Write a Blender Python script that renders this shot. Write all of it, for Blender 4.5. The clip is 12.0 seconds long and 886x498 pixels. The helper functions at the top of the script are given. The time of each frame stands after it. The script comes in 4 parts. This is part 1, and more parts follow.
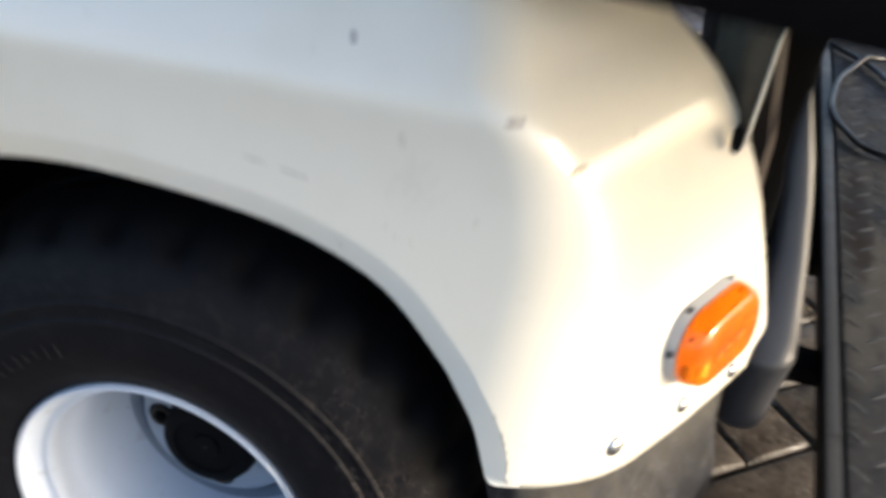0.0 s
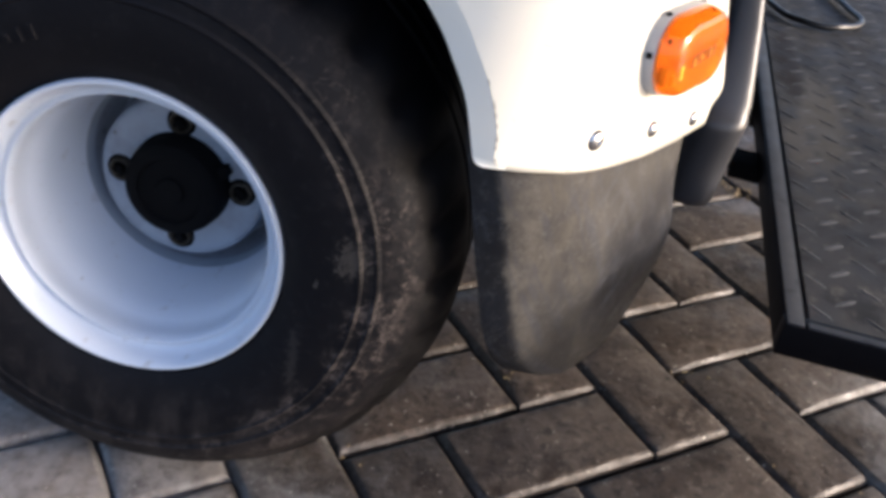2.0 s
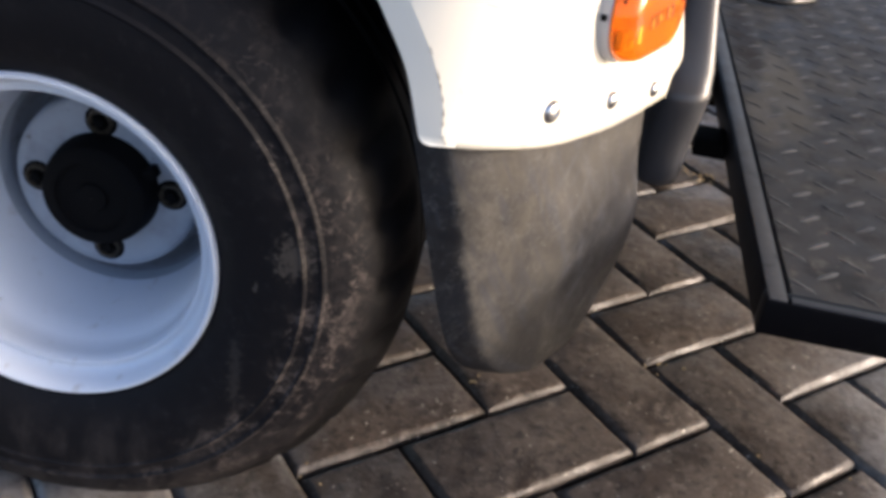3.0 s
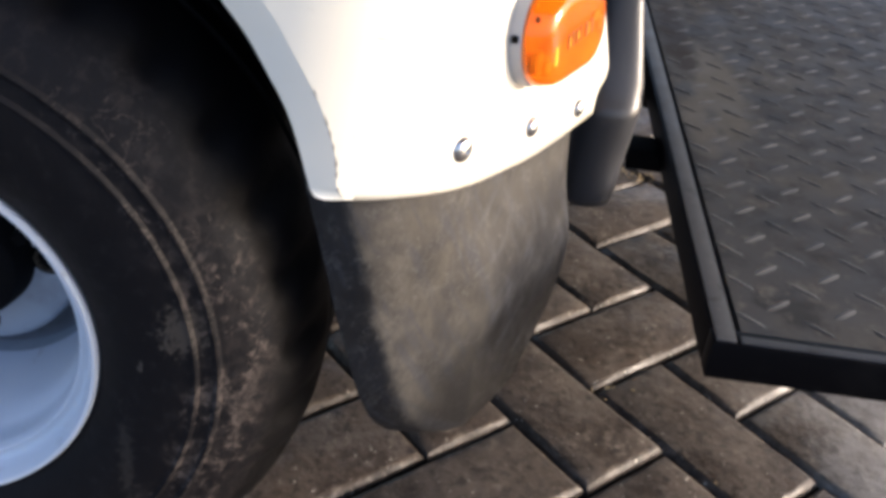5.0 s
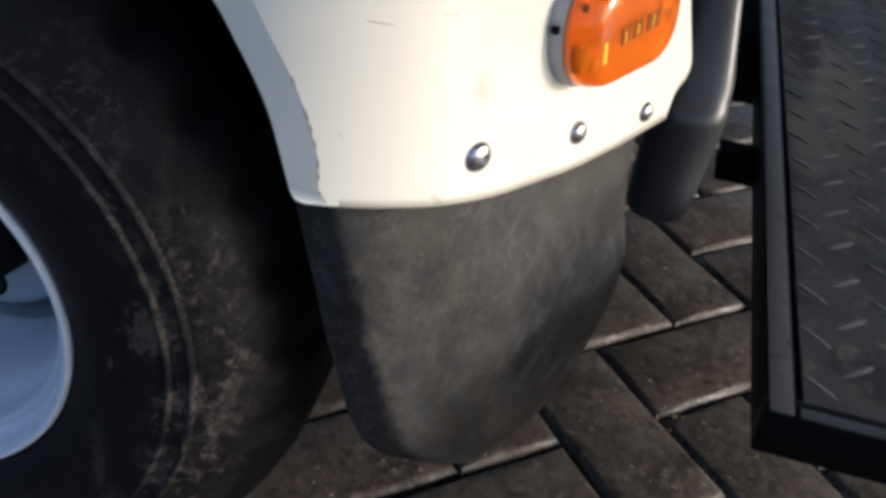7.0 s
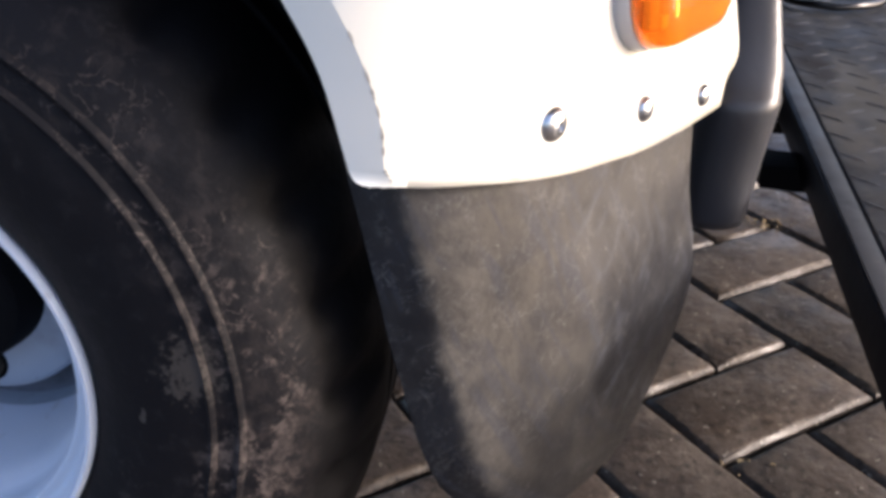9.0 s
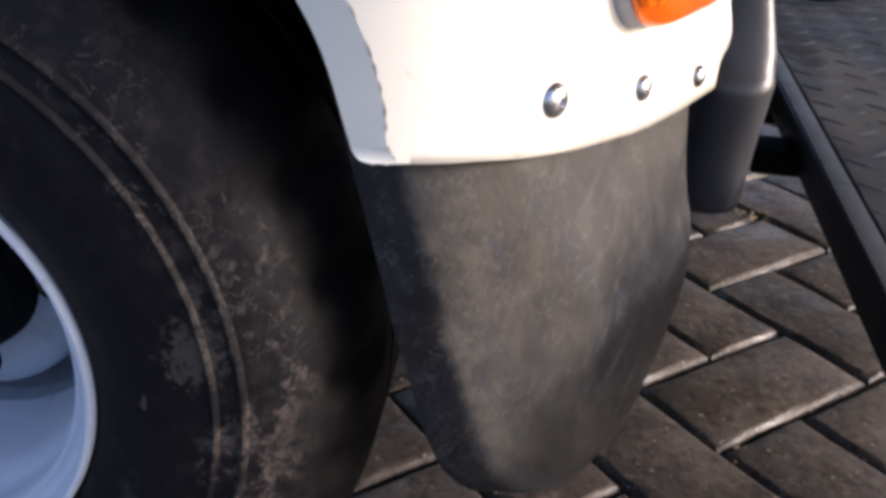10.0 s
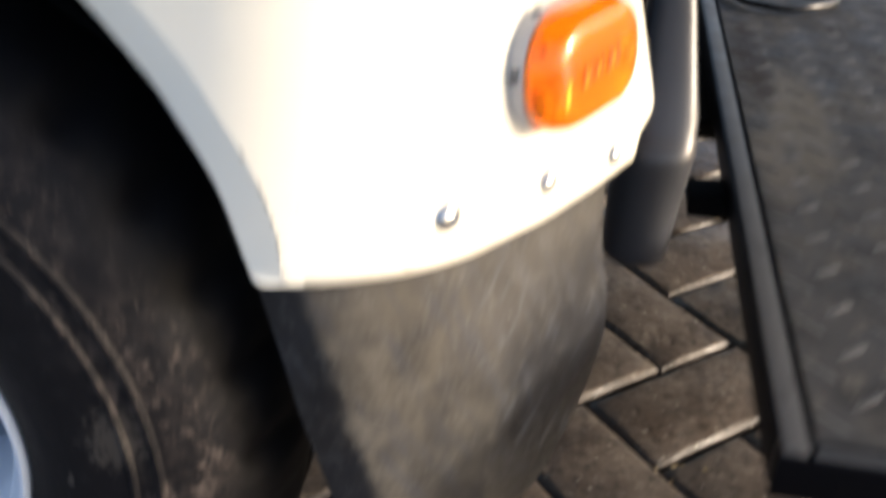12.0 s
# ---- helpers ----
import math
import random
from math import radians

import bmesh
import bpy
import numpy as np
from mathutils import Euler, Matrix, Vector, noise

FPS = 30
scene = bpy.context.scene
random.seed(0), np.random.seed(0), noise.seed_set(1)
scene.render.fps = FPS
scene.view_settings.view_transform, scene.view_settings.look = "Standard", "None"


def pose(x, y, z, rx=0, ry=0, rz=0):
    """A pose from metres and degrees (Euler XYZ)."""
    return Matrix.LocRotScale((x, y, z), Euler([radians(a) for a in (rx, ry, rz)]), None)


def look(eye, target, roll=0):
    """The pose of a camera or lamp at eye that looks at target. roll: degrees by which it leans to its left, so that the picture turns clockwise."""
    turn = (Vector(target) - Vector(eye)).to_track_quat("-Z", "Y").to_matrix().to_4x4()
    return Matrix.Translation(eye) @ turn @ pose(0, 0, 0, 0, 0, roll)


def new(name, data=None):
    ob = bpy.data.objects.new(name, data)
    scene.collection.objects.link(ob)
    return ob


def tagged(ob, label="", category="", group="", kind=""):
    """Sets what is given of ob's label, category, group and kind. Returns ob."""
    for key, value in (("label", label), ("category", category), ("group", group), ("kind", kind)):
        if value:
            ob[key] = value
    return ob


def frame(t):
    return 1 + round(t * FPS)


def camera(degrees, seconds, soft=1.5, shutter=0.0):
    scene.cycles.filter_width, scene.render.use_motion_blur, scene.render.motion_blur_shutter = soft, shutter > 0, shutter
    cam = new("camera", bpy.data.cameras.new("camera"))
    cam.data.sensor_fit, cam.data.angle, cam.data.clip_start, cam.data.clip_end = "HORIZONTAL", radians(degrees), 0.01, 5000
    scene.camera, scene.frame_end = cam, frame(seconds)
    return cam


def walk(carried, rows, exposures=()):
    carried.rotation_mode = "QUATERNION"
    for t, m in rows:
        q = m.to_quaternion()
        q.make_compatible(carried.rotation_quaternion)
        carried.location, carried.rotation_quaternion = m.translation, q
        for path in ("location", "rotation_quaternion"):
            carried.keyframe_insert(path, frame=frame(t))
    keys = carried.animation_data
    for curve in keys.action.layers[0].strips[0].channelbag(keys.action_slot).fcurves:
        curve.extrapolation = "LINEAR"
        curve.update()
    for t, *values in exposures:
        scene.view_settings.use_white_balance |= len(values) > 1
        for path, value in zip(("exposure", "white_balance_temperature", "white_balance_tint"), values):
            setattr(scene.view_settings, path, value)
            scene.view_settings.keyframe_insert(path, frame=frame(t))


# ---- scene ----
cam = camera(50.3, 12.0, 3.7, 0.8)
PATH = [
    (0, (-0.192, -0.72, 0.813), (-0.533, 0.903, -0.304), 4.8),
    (0.2, (-0.174, -0.752, 0.877), (-0.528, 0.828, -0.288), 4.6),
    (0.3, (-0.163, -0.766, 0.878), (-0.566, 0.815, -0.289), 4.6),
    (0.5, (-0.202, -0.813, 0.864), (-0.548, 0.782, -0.292), 6.7),
    (0.8, (-0.232, -0.844, 0.798), (-0.51, 0.77, -0.35), 8.6),
    (1, (-0.228, -0.858, 0.75), (-0.464, 0.768, -0.39), 9.4),
    (1.5, (-0.217, -0.868, 0.67), (-0.378, 0.789, -0.438), 10.5),
    (2, (-0.206, -0.848, 0.639), (-0.337, 0.831, -0.439), 10.3),
    (2.5, (-0.2, -0.828, 0.614), (-0.304, 0.876, -0.428), 9.2),
    (4.3, (-0.196, -0.756, 0.587), (-0.154, 0.94, -0.472), 7.2),
    (4.5, (-0.191, -0.751, 0.589), (-0.144, 0.95, -0.463), 7.0),
    (5, (-0.18, -0.728, 0.596), (-0.137, 0.976, -0.452), 6.5),
    (5.5, (-0.167, -0.703, 0.589), (-0.158, 1.022, -0.423), 5.9),
    (6, (-0.152, -0.674, 0.586), (-0.223, 1.053, -0.42), 6.1),
    (6.5, (-0.13, -0.653, 0.585), (-0.3, 1.01, -0.514), 6.4),
    (7, (-0.125, -0.644, 0.585), (-0.339, 0.987, -0.552), 7.2),
    (7.2, (-0.131, -0.648, 0.573), (-0.323, 0.983, -0.568), 7.6),
    (8.8, (-0.166, -0.627, 0.506), (-0.36, 1.129, -0.432), 2.6),
    (9, (-0.168, -0.633, 0.504), (-0.357, 1.136, -0.41), 2.2),
    (9.5, (-0.171, -0.635, 0.5), (-0.351, 1.145, -0.395), 2.0),
    (10, (-0.175, -0.637, 0.493), (-0.331, 1.141, -0.41), 1.8),
    (10.5, (-0.176, -0.636, 0.483), (-0.309, 1.143, -0.422), 1.6),
    (11, (-0.171, -0.628, 0.479), (-0.294, 1.148, -0.432), 1.6),
    (11.5, (-0.158, -0.623, 0.484), (-0.297, 1.139, -0.452), 1.2),
    (11.8, (-0.151, -0.624, 0.502), (-0.275, 1.132, -0.452), 1.0),
    (12, (-0.131, -0.621, 0.57), (-0.296, 1.093, -0.446), 2.4),
    (12.1, (-0.122, -0.625, 0.604), (-0.308, 1.073, -0.436), 2.9),
]
EXPOSURES = [
    (0.0, 1.44, 6000, 11), (0.5, 1.15, 6200, 18), (0.8, 0.74, 6050, 18), (1.0, 0.74, 6000, 17), (1.5, 0.88, 5480, 22), (2.0, 1.35, 5780, 18), (2.5, 1.39, 5980, 18), (4.5, 1.44, 5830, 18), (5.0, 1.44, 5880, 17),
    (5.5, 1.44, 5880, 16), (6.0, 0.93, 5680, 14), (6.5, 0.53, 5630, 11), (7.0, 0.50, 5430, 13), (9.0, 1.47, 5730, 21), (9.5, 1.09, 5630, 22), (10.0, 1.09, 5630, 22), (10.5, 1.09, 5630, 22),
    (11.0, 1.24, 5730, 17), (11.5, 1.44, 5730, 17), (12.0, 1.49, 6130, 14),
]
walk(cam, [(t, look(eye, target, roll)) for t, eye, target, roll in PATH], exposures=EXPOSURES)

# ---- world, sun ----
SUN_AZ, SUN_EL = -2.0, 18.0          # hazy low sun: degrees from the cart's rearward axis (+x), and above the horizon
world = bpy.data.worlds.new("sky")
scene.world = world
world.use_nodes = True
wn = world.node_tree
for n in list(wn.nodes):
    wn.nodes.remove(n)
sky = wn.nodes.new("ShaderNodeTexSky")
sky.sky_type = "NISHITA"
sky.sun_disc = False
sky.dust_density = 4.0
sky.sun_elevation = radians(SUN_EL)
sky.sun_rotation = radians(90 - SUN_AZ)
back = wn.nodes.new("ShaderNodeBackground")
back.inputs["Strength"].default_value = 0.15
wout = wn.nodes.new("ShaderNodeOutputWorld")
wn.links.new(sky.outputs["Color"], back.inputs["Color"])
wn.links.new(back.outputs["Background"], wout.inputs["Surface"])

sun_data = bpy.data.lights.new("sun", "SUN")
sun_data.energy, sun_data.angle, sun_data.color = 1.8, radians(12), (1.0, 0.86, 0.66)
sun = new("sun", sun_data)
ca, sa, ce, se = math.cos(radians(SUN_AZ)), math.sin(radians(SUN_AZ)), math.cos(radians(SUN_EL)), math.sin(radians(SUN_EL))
sun.matrix_world = look((ca * ce * 5, sa * ce * 5, se * 5), (0, 0, 0))


# ---- materials ----
def material(name, base, rough=0.5, metal=0.0, vary=(), bump=(), coat=0.0, spec=0.5, rough_vary=0.0):
    """base colour; vary: (scale, detail, low, high, colour) layers mixed over it by noise;
    bump: (scale, height in metres) layers."""
    m = bpy.data.materials.new(name)
    m.use_nodes = True
    nt = m.node_tree
    b = nt.nodes["Principled BSDF"]
    b.inputs["Roughness"].default_value = rough
    b.inputs["Metallic"].default_value = metal
    b.inputs["Coat Weight"].default_value = coat
    b.inputs["Coat Roughness"].default_value = 0.08
    b.inputs["Specular IOR Level"].default_value = spec
    co = nt.nodes.new("ShaderNodeTexCoord")
    rgb = nt.nodes.new("ShaderNodeRGB")
    rgb.outputs[0].default_value = (*base, 1)
    colour = rgb.outputs[0]
    for scale, detail, low, high, tint in vary:
        nz = nt.nodes.new("ShaderNodeTexNoise")
        nz.inputs["Scale"].default_value, nz.inputs["Detail"].default_value = scale, detail
        nz.inputs["Roughness"].default_value = 0.62
        nt.links.new(co.outputs["Object"], nz.inputs["Vector"])
        mr = nt.nodes.new("ShaderNodeMapRange")
        mr.inputs["From Min"].default_value, mr.inputs["From Max"].default_value = low, high
        nt.links.new(nz.outputs["Fac"], mr.inputs["Value"])
        mx = nt.nodes.new("ShaderNodeMix")
        mx.data_type = "RGBA"
        nt.links.new(mr.outputs[0], mx.inputs["Factor"])
        nt.links.new(colour, mx.inputs["A"])
        mx.inputs["B"].default_value = (*tint, 1)
        colour = mx.outputs["Result"]
    nt.links.new(colour, b.inputs["Base Color"])
    if rough_vary:
        nz = nt.nodes.new("ShaderNodeTexNoise")
        nz.inputs["Scale"].default_value, nz.inputs["Detail"].default_value = 35, 5
        nt.links.new(co.outputs["Object"], nz.inputs["Vector"])
        mr = nt.nodes.new("ShaderNodeMapRange")
        mr.inputs["From Min"].default_value, mr.inputs["From Max"].default_value = 0.3, 0.7
        mr.inputs["To Min"].default_value, mr.inputs["To Max"].default_value = rough - rough_vary, rough + rough_vary
        nt.links.new(nz.outputs["Fac"], mr.inputs["Value"])
        nt.links.new(mr.outputs[0], b.inputs["Roughness"])
    normal = None
    for scale, height in bump:
        nz = nt.nodes.new("ShaderNodeTexNoise")
        nz.inputs["Scale"].default_value, nz.inputs["Detail"].default_value = scale, 4
        nt.links.new(co.outputs["Object"], nz.inputs["Vector"])
        bp = nt.nodes.new("ShaderNodeBump")
        bp.inputs["Strength"].default_value = 1.0
        bp.inputs["Distance"].default_value = height
        nt.links.new(nz.outputs["Fac"], bp.inputs["Height"])
        if normal:
            nt.links.new(normal, bp.inputs["Normal"])
        normal = bp.outputs["Normal"]
    if normal:
        nt.links.new(normal, b.inputs["Normal"])
    return m


def shader(m):
    """Short forms for wiring a material's nodes."""
    nt = m.node_tree

    def put(v, socket):
        if isinstance(v, (int, float)):
            socket.default_value = v
        else:
            nt.links.new(v, socket)

    def maths(op, a, c=0.0):
        n = nt.nodes.new("ShaderNodeMath")
        n.operation = op
        put(a, n.inputs[0])
        put(c, n.inputs[1])
        return n.outputs[0]

    def ramp(v, lo, hi, to0=0.0, to1=1.0):
        n = nt.nodes.new("ShaderNodeMapRange")
        n.interpolation_type = "SMOOTHSTEP"
        for k, x in (("From Min", lo), ("From Max", hi), ("To Min", to0), ("To Max", to1)):
            n.inputs[k].default_value = x
        put(v, n.inputs["Value"])
        return n.outputs[0]

    def noise_of(vector, scale, detail=6, stretch=(1, 1, 1), turn=0.0, twist=0.0, rough=0.65):
        mp = nt.nodes.new("ShaderNodeMapping")
        mp.vector_type = "TEXTURE"
        mp.inputs["Scale"].default_value = stretch
        mp.inputs["Rotation"].default_value = (0, 0, radians(turn))
        put(vector, mp.inputs["Vector"])
        n = nt.nodes.new("ShaderNodeTexNoise")
        for k, x in (("Scale", scale), ("Detail", detail), ("Roughness", rough), ("Distortion", twist)):
            n.inputs[k].default_value = x
        put(mp.outputs[0], n.inputs["Vector"])
        return n.outputs["Fac"]

    def over(colour, fac, tint):
        mx = nt.nodes.new("ShaderNodeMix")
        mx.data_type = "RGBA"
        put(fac, mx.inputs["Factor"])
        put(colour, mx.inputs["A"])
        mx.inputs["B"].default_value = (*tint, 1)
        return mx.outputs["Result"]

    return maths, ramp, noise_of, over


def dusty_rubber():
    """Black rubber; its UV map runs in metres from the edge at the wheel, and upwards. Brown dust over the middle and
    the top, wiped streaks beyond; the folded strip at the wheel is kept dark, partly for its shade.
    """
    m = material("flap_rubber", (0.0105, 0.0108, 0.0132), 0.55, spec=0.3, bump=[(18, 0.002), (70, 0.0007), (260, 0.0002)])
    maths, ramp, noise_of, over = shader(m)
    nt = m.node_tree
    b = nt.nodes["Principled BSDF"]
    colour = b.inputs["Base Color"].links[0].from_socket
    co = nt.nodes.new("ShaderNodeTexCoord")
    uv = co.outputs["UV"]
    sep = nt.nodes.new("ShaderNodeSeparateXYZ")
    nt.links.new(uv, sep.inputs[0])
    u, v = sep.outputs["X"], sep.outputs["Y"]
    broad, fine = noise_of(uv, 14, 4), noise_of(uv, 42, 8, twist=0.4)
    wob = maths("MULTIPLY", maths("SUBTRACT", noise_of(uv, 70, 5), 0.5), 0.014)
    # folded strip: clean rubber, and the fold's shade painted in by thinning the dust
    clean_fold_shade = ramp(maths("ADD", u, wob), 0.016, 0.024, 0.12, 1.0)
    ub = maths("ADD", u, maths("MULTIPLY", maths("SUBTRACT", broad, 0.5), 0.10))
    middle = ramp(ub, 0.135, 0.085)
    top = ramp(maths("ADD", v, maths("MULTIPLY", maths("SUBTRACT", broad, 0.5), 0.12)), 0.285, 0.345)
    area = maths("MAXIMUM", maths("MAXIMUM", middle, maths("MULTIPLY", top, 0.7)), 0.06)
    dust = maths("MULTIPLY", maths("MULTIPLY", area, clean_fold_shade), ramp(fine, 0.34, 0.66, 0.42, 1.0))
    dust = maths("MULTIPLY", dust, ramp(maths("ADD", v, maths("MULTIPLY", maths("SUBTRACT", broad, 0.5), 0.16)), 0.17, 0.245, 0.30, 1.0))
    away = maths("SUBTRACT", 1.0, middle)
    edge = maths("MULTIPLY", maths("MULTIPLY", clean_fold_shade, ramp(maths("ADD", u, wob), 0.060, 0.028)), ramp(fine, 0.40, 0.60, 0.15, 0.55))
    streak = maths("MULTIPLY", maths("MULTIPLY", ramp(noise_of(uv, 60, 6, (0.5, 3.2, 1), -54, 0.5), 0.52, 0.68), ramp(noise_of(uv, 22, 3), 0.42, 0.58)), maths("MULTIPLY", away, 0.95))
    wipe = maths("MULTIPLY", ramp(noise_of(uv, 60, 5, (0.6, 4.0, 1), 12, 0.4), 0.52, 0.64), 0.55)
    patch = maths("MULTIPLY", ramp(noise_of(uv, 34, 6, (0.8, 1.5, 1), -40, 0.6), 0.49, 0.62), 0.36)
    speck = maths("MULTIPLY", ramp(noise_of(uv, 330, 2), 0.70, 0.76), 0.8)
    line = ramp(maths("ABSOLUTE", maths("SUBTRACT", noise_of(uv, 75, 4, (0.8, 1.5, 1), -30, 0.8), 0.5)), 0.020, 0.004)
    thin = ramp(maths("ABSOLUTE", maths("SUBTRACT", noise_of(uv, 120, 3, (0.7, 2.2, 1), -48, 1.2), 0.5)), 0.024, 0.004)
    thin = maths("MULTIPLY", maths("MULTIPLY", thin, ramp(noise_of(uv, 38, 3, twist=0.5), 0.47, 0.60)), 0.34)
    scratched = maths("MAXIMUM", thin, maths("MULTIPLY", maths("MULTIPLY", line, ramp(noise_of(uv, 30, 3), 0.48, 0.60)), 0.42))
    for fac, tint in ((dust, (0.063, 0.058, 0.049)), (edge, (0.090, 0.084, 0.073)), (patch, (0.017, 0.0185, 0.0235)), (wipe, (0.034, 0.037, 0.046)), (streak, (0.064, 0.070, 0.083)), (scratched, (0.125, 0.122, 0.114)), (speck, (0.15, 0.145, 0.13))):
        colour = over(colour, fac, tint)
    nt.links.new(colour, b.inputs["Base Color"])
    nt.links.new(maths("ADD", ramp(fine, 0.3, 0.7, 0.40, 0.55), maths("MULTIPLY", dust, 0.3)), b.inputs["Roughness"])
    return m


PAINT = material("cream_paint", (0.86, 0.84, 0.745), 0.28, coat=1.0,
                 vary=[(7, 3, 0.5, 0.8, (0.81, 0.775, 0.65)), (60, 6, 0.66, 0.78, (0.64, 0.60, 0.52))], bump=[(9, 0.0006)])


def stained(m):
    """Faint grey-brown smudges on the fender: centre in the cart's own space, radius, strength."""
    maths, ramp, noise_of, over = shader(m)
    nt = m.node_tree
    b = nt.nodes["Principled BSDF"]
    colour = b.inputs["Base Color"].links[0].from_socket
    ob = nt.nodes.new("ShaderNodeTexCoord").outputs["Object"]
    rag = noise_of(ob, 160, 4)
    for x, y, z, r, k in ((-0.166, -0.264, 0.408, 0.0085, 0.38), (-0.165, -0.268, 0.432, 0.006, 0.2), (-0.20, -0.285, 0.470, 0.007, 0.3), (-0.30, -0.31, 0.56, 0.02, 0.12), (-0.115, -0.19, 0.385, 0.012, 0.15)):
        d = nt.nodes.new("ShaderNodeVectorMath")
        d.operation = "DISTANCE"
        nt.links.new(ob, d.inputs[0])
        d.inputs[1].default_value = (x + 0.48, y - 0.29, z)
        e = maths("ADD", maths("DIVIDE", d.outputs["Value"], r), maths("MULTIPLY", maths("SUBTRACT", rag, 0.5), 2.0))
        colour = over(colour, maths("MULTIPLY", ramp(e, 1.2, 0.2), k), (0.40, 0.37, 0.31))
    nt.links.new(colour, b.inputs["Base Color"])


stained(PAINT)
RUBBER_FLAP = dusty_rubber()
TYRE = material("tyre_rubber", (0.0040, 0.0040, 0.0056), 0.60, spec=0.16, vary=[(30, 5, 0.55, 0.75, (0.0085, 0.0085, 0.0105)), (110, 6, 0.56, 0.72, (0.012, 0.0118, 0.0135))], bump=[(60, 0.0006), (300, 0.00025)])
RIM = material("white_enamel", (0.57, 0.635, 0.73), 0.32, coat=0.2, vary=[(6, 3, 0.45, 0.8, (0.51, 0.57, 0.655)), (40, 5, 0.60, 0.78, (0.34, 0.34, 0.35)), (150, 3, 0.70, 0.76, (0.20, 0.18, 0.16))], bump=[(30, 0.0002)])
BLACK = material("black_steel", (0.003, 0.003, 0.004), 0.38, spec=0.10, vary=[(25, 4, 0.5, 0.8, (0.010, 0.0095, 0.0095)), (160, 3, 0.70, 0.75, (0.06, 0.055, 0.05))], bump=[(120, 0.0002)])
PLASTIC = material("grey_plastic", (0.037, 0.039, 0.045), 0.38, spec=0.5, vary=[(20, 5, 0.5, 0.75, (0.040, 0.040, 0.043))], bump=[(260, 0.00015)])
TREAD = material("painted_tread_plate", (0.029, 0.0305, 0.0335), 0.66, rough_vary=0.12, spec=0.16,
                 vary=[(9, 5, 0.5, 0.68, (0.045, 0.0435, 0.040)), (26, 7, 0.50, 0.62, (0.015, 0.0155, 0.017)), (70, 7, 0.55, 0.68, (0.060, 0.059, 0.056)), (90, 6, 0.64, 0.74, (0.078, 0.072, 0.061))], bump=[(150, 0.0002)])


def brushed(m):
    """Pale dust rubbed over the plate beside the cart's body, with a bare brown patch in it; in the step's own space."""
    maths, ramp, noise_of, over = shader(m)
    nt = m.node_tree
    b = nt.nodes["Principled BSDF"]
    colour = b.inputs["Base Color"].links[0].from_socket
    ob = nt.nodes.new("ShaderNodeTexCoord").outputs["Object"]
    sep = nt.nodes.new("ShaderNodeSeparateXYZ")
    nt.links.new(ob, sep.inputs[0])
    x, y = sep.outputs["X"], sep.outputs["Y"]
    rag = maths("MULTIPLY", maths("SUBTRACT", noise_of(ob, 40, 7, (1.0, 1.6, 1.0), 15), 0.5), 1.7)
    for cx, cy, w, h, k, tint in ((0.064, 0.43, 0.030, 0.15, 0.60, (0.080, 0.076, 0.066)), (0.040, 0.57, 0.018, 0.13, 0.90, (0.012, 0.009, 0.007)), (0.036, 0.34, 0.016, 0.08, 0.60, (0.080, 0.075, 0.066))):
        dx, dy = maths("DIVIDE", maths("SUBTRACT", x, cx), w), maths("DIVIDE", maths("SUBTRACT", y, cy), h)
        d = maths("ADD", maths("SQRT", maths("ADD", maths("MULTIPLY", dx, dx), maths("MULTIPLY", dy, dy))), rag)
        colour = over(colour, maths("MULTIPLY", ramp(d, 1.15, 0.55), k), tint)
    nt.links.new(colour, b.inputs["Base Color"])


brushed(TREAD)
STRIP = material("worn_sky_lit_paint", (0.046, 0.0485, 0.053), 0.5, rough_vary=0.1, spec=0.3, vary=[(60, 5, 0.56, 0.72, (0.022, 0.023, 0.026)), (200, 3, 0.66, 0.74, (0.10, 0.095, 0.085))])
CORD = material("cord_black", (0.008, 0.008, 0.009), 0.28, spec=0.5, vary=[(60, 4, 0.5, 0.7, (0.02, 0.02, 0.02))])
CHROME = material("chrome", (0.62, 0.62, 0.62), 0.27, 1.0)
# darker copies of the rim's enamel: the dish's inner shade as colour
DISC = material("shaded_enamel", (0.285, 0.33, 0.395), 0.45, vary=[(25, 5, 0.5, 0.72, (0.20, 0.225, 0.265)), (120, 3, 0.66, 0.74, (0.12, 0.12, 0.125))])
WELL_SHADE = material("rim_well_shade", (0.235, 0.26, 0.305), 0.7, vary=[(60, 5, 0.5, 0.7, (0.14, 0.15, 0.17))])
STEEL = material("dull_steel", (0.075, 0.062, 0.045), 0.5, 0.5, vary=[(90, 4, 0.45, 0.65, (0.02, 0.016, 0.012))])
GREY_BASE = material("lamp_base_grey", (0.42, 0.43, 0.45), 0.45)
CREAM_STEEL = material("bracket_paint", (0.10, 0.085, 0.062), 0.5, vary=[(50, 5, 0.5, 0.7, (0.05, 0.042, 0.032))])
WORN_LIT = material("worn_lit_tread_tops", (0.064, 0.065, 0.067), 0.5, spec=0.22, vary=[(30, 5, 0.46, 0.60, (0.032, 0.0335, 0.0365))])
BROWN = material("brown_panel", (0.018, 0.012, 0.009), 0.5, vary=[(30, 4, 0.5, 0.7, (0.03, 0.019, 0.014))])
DARK = material("liner_black", (0.003, 0.003, 0.0035), 0.8, spec=0.1)
LABEL = material("label_white", (0.8, 0.8, 0.8), 0.4)
YELLOW = material("label_yellow", (0.8, 0.62, 0.05), 0.4)
RED = material("label_red", (0.6, 0.05, 0.04), 0.4)
CHIP = material("chipped_paint", (0.40, 0.38, 0.34), 0.6, vary=[(500, 3, 0.45, 0.6, (0.14, 0.13, 0.12))])
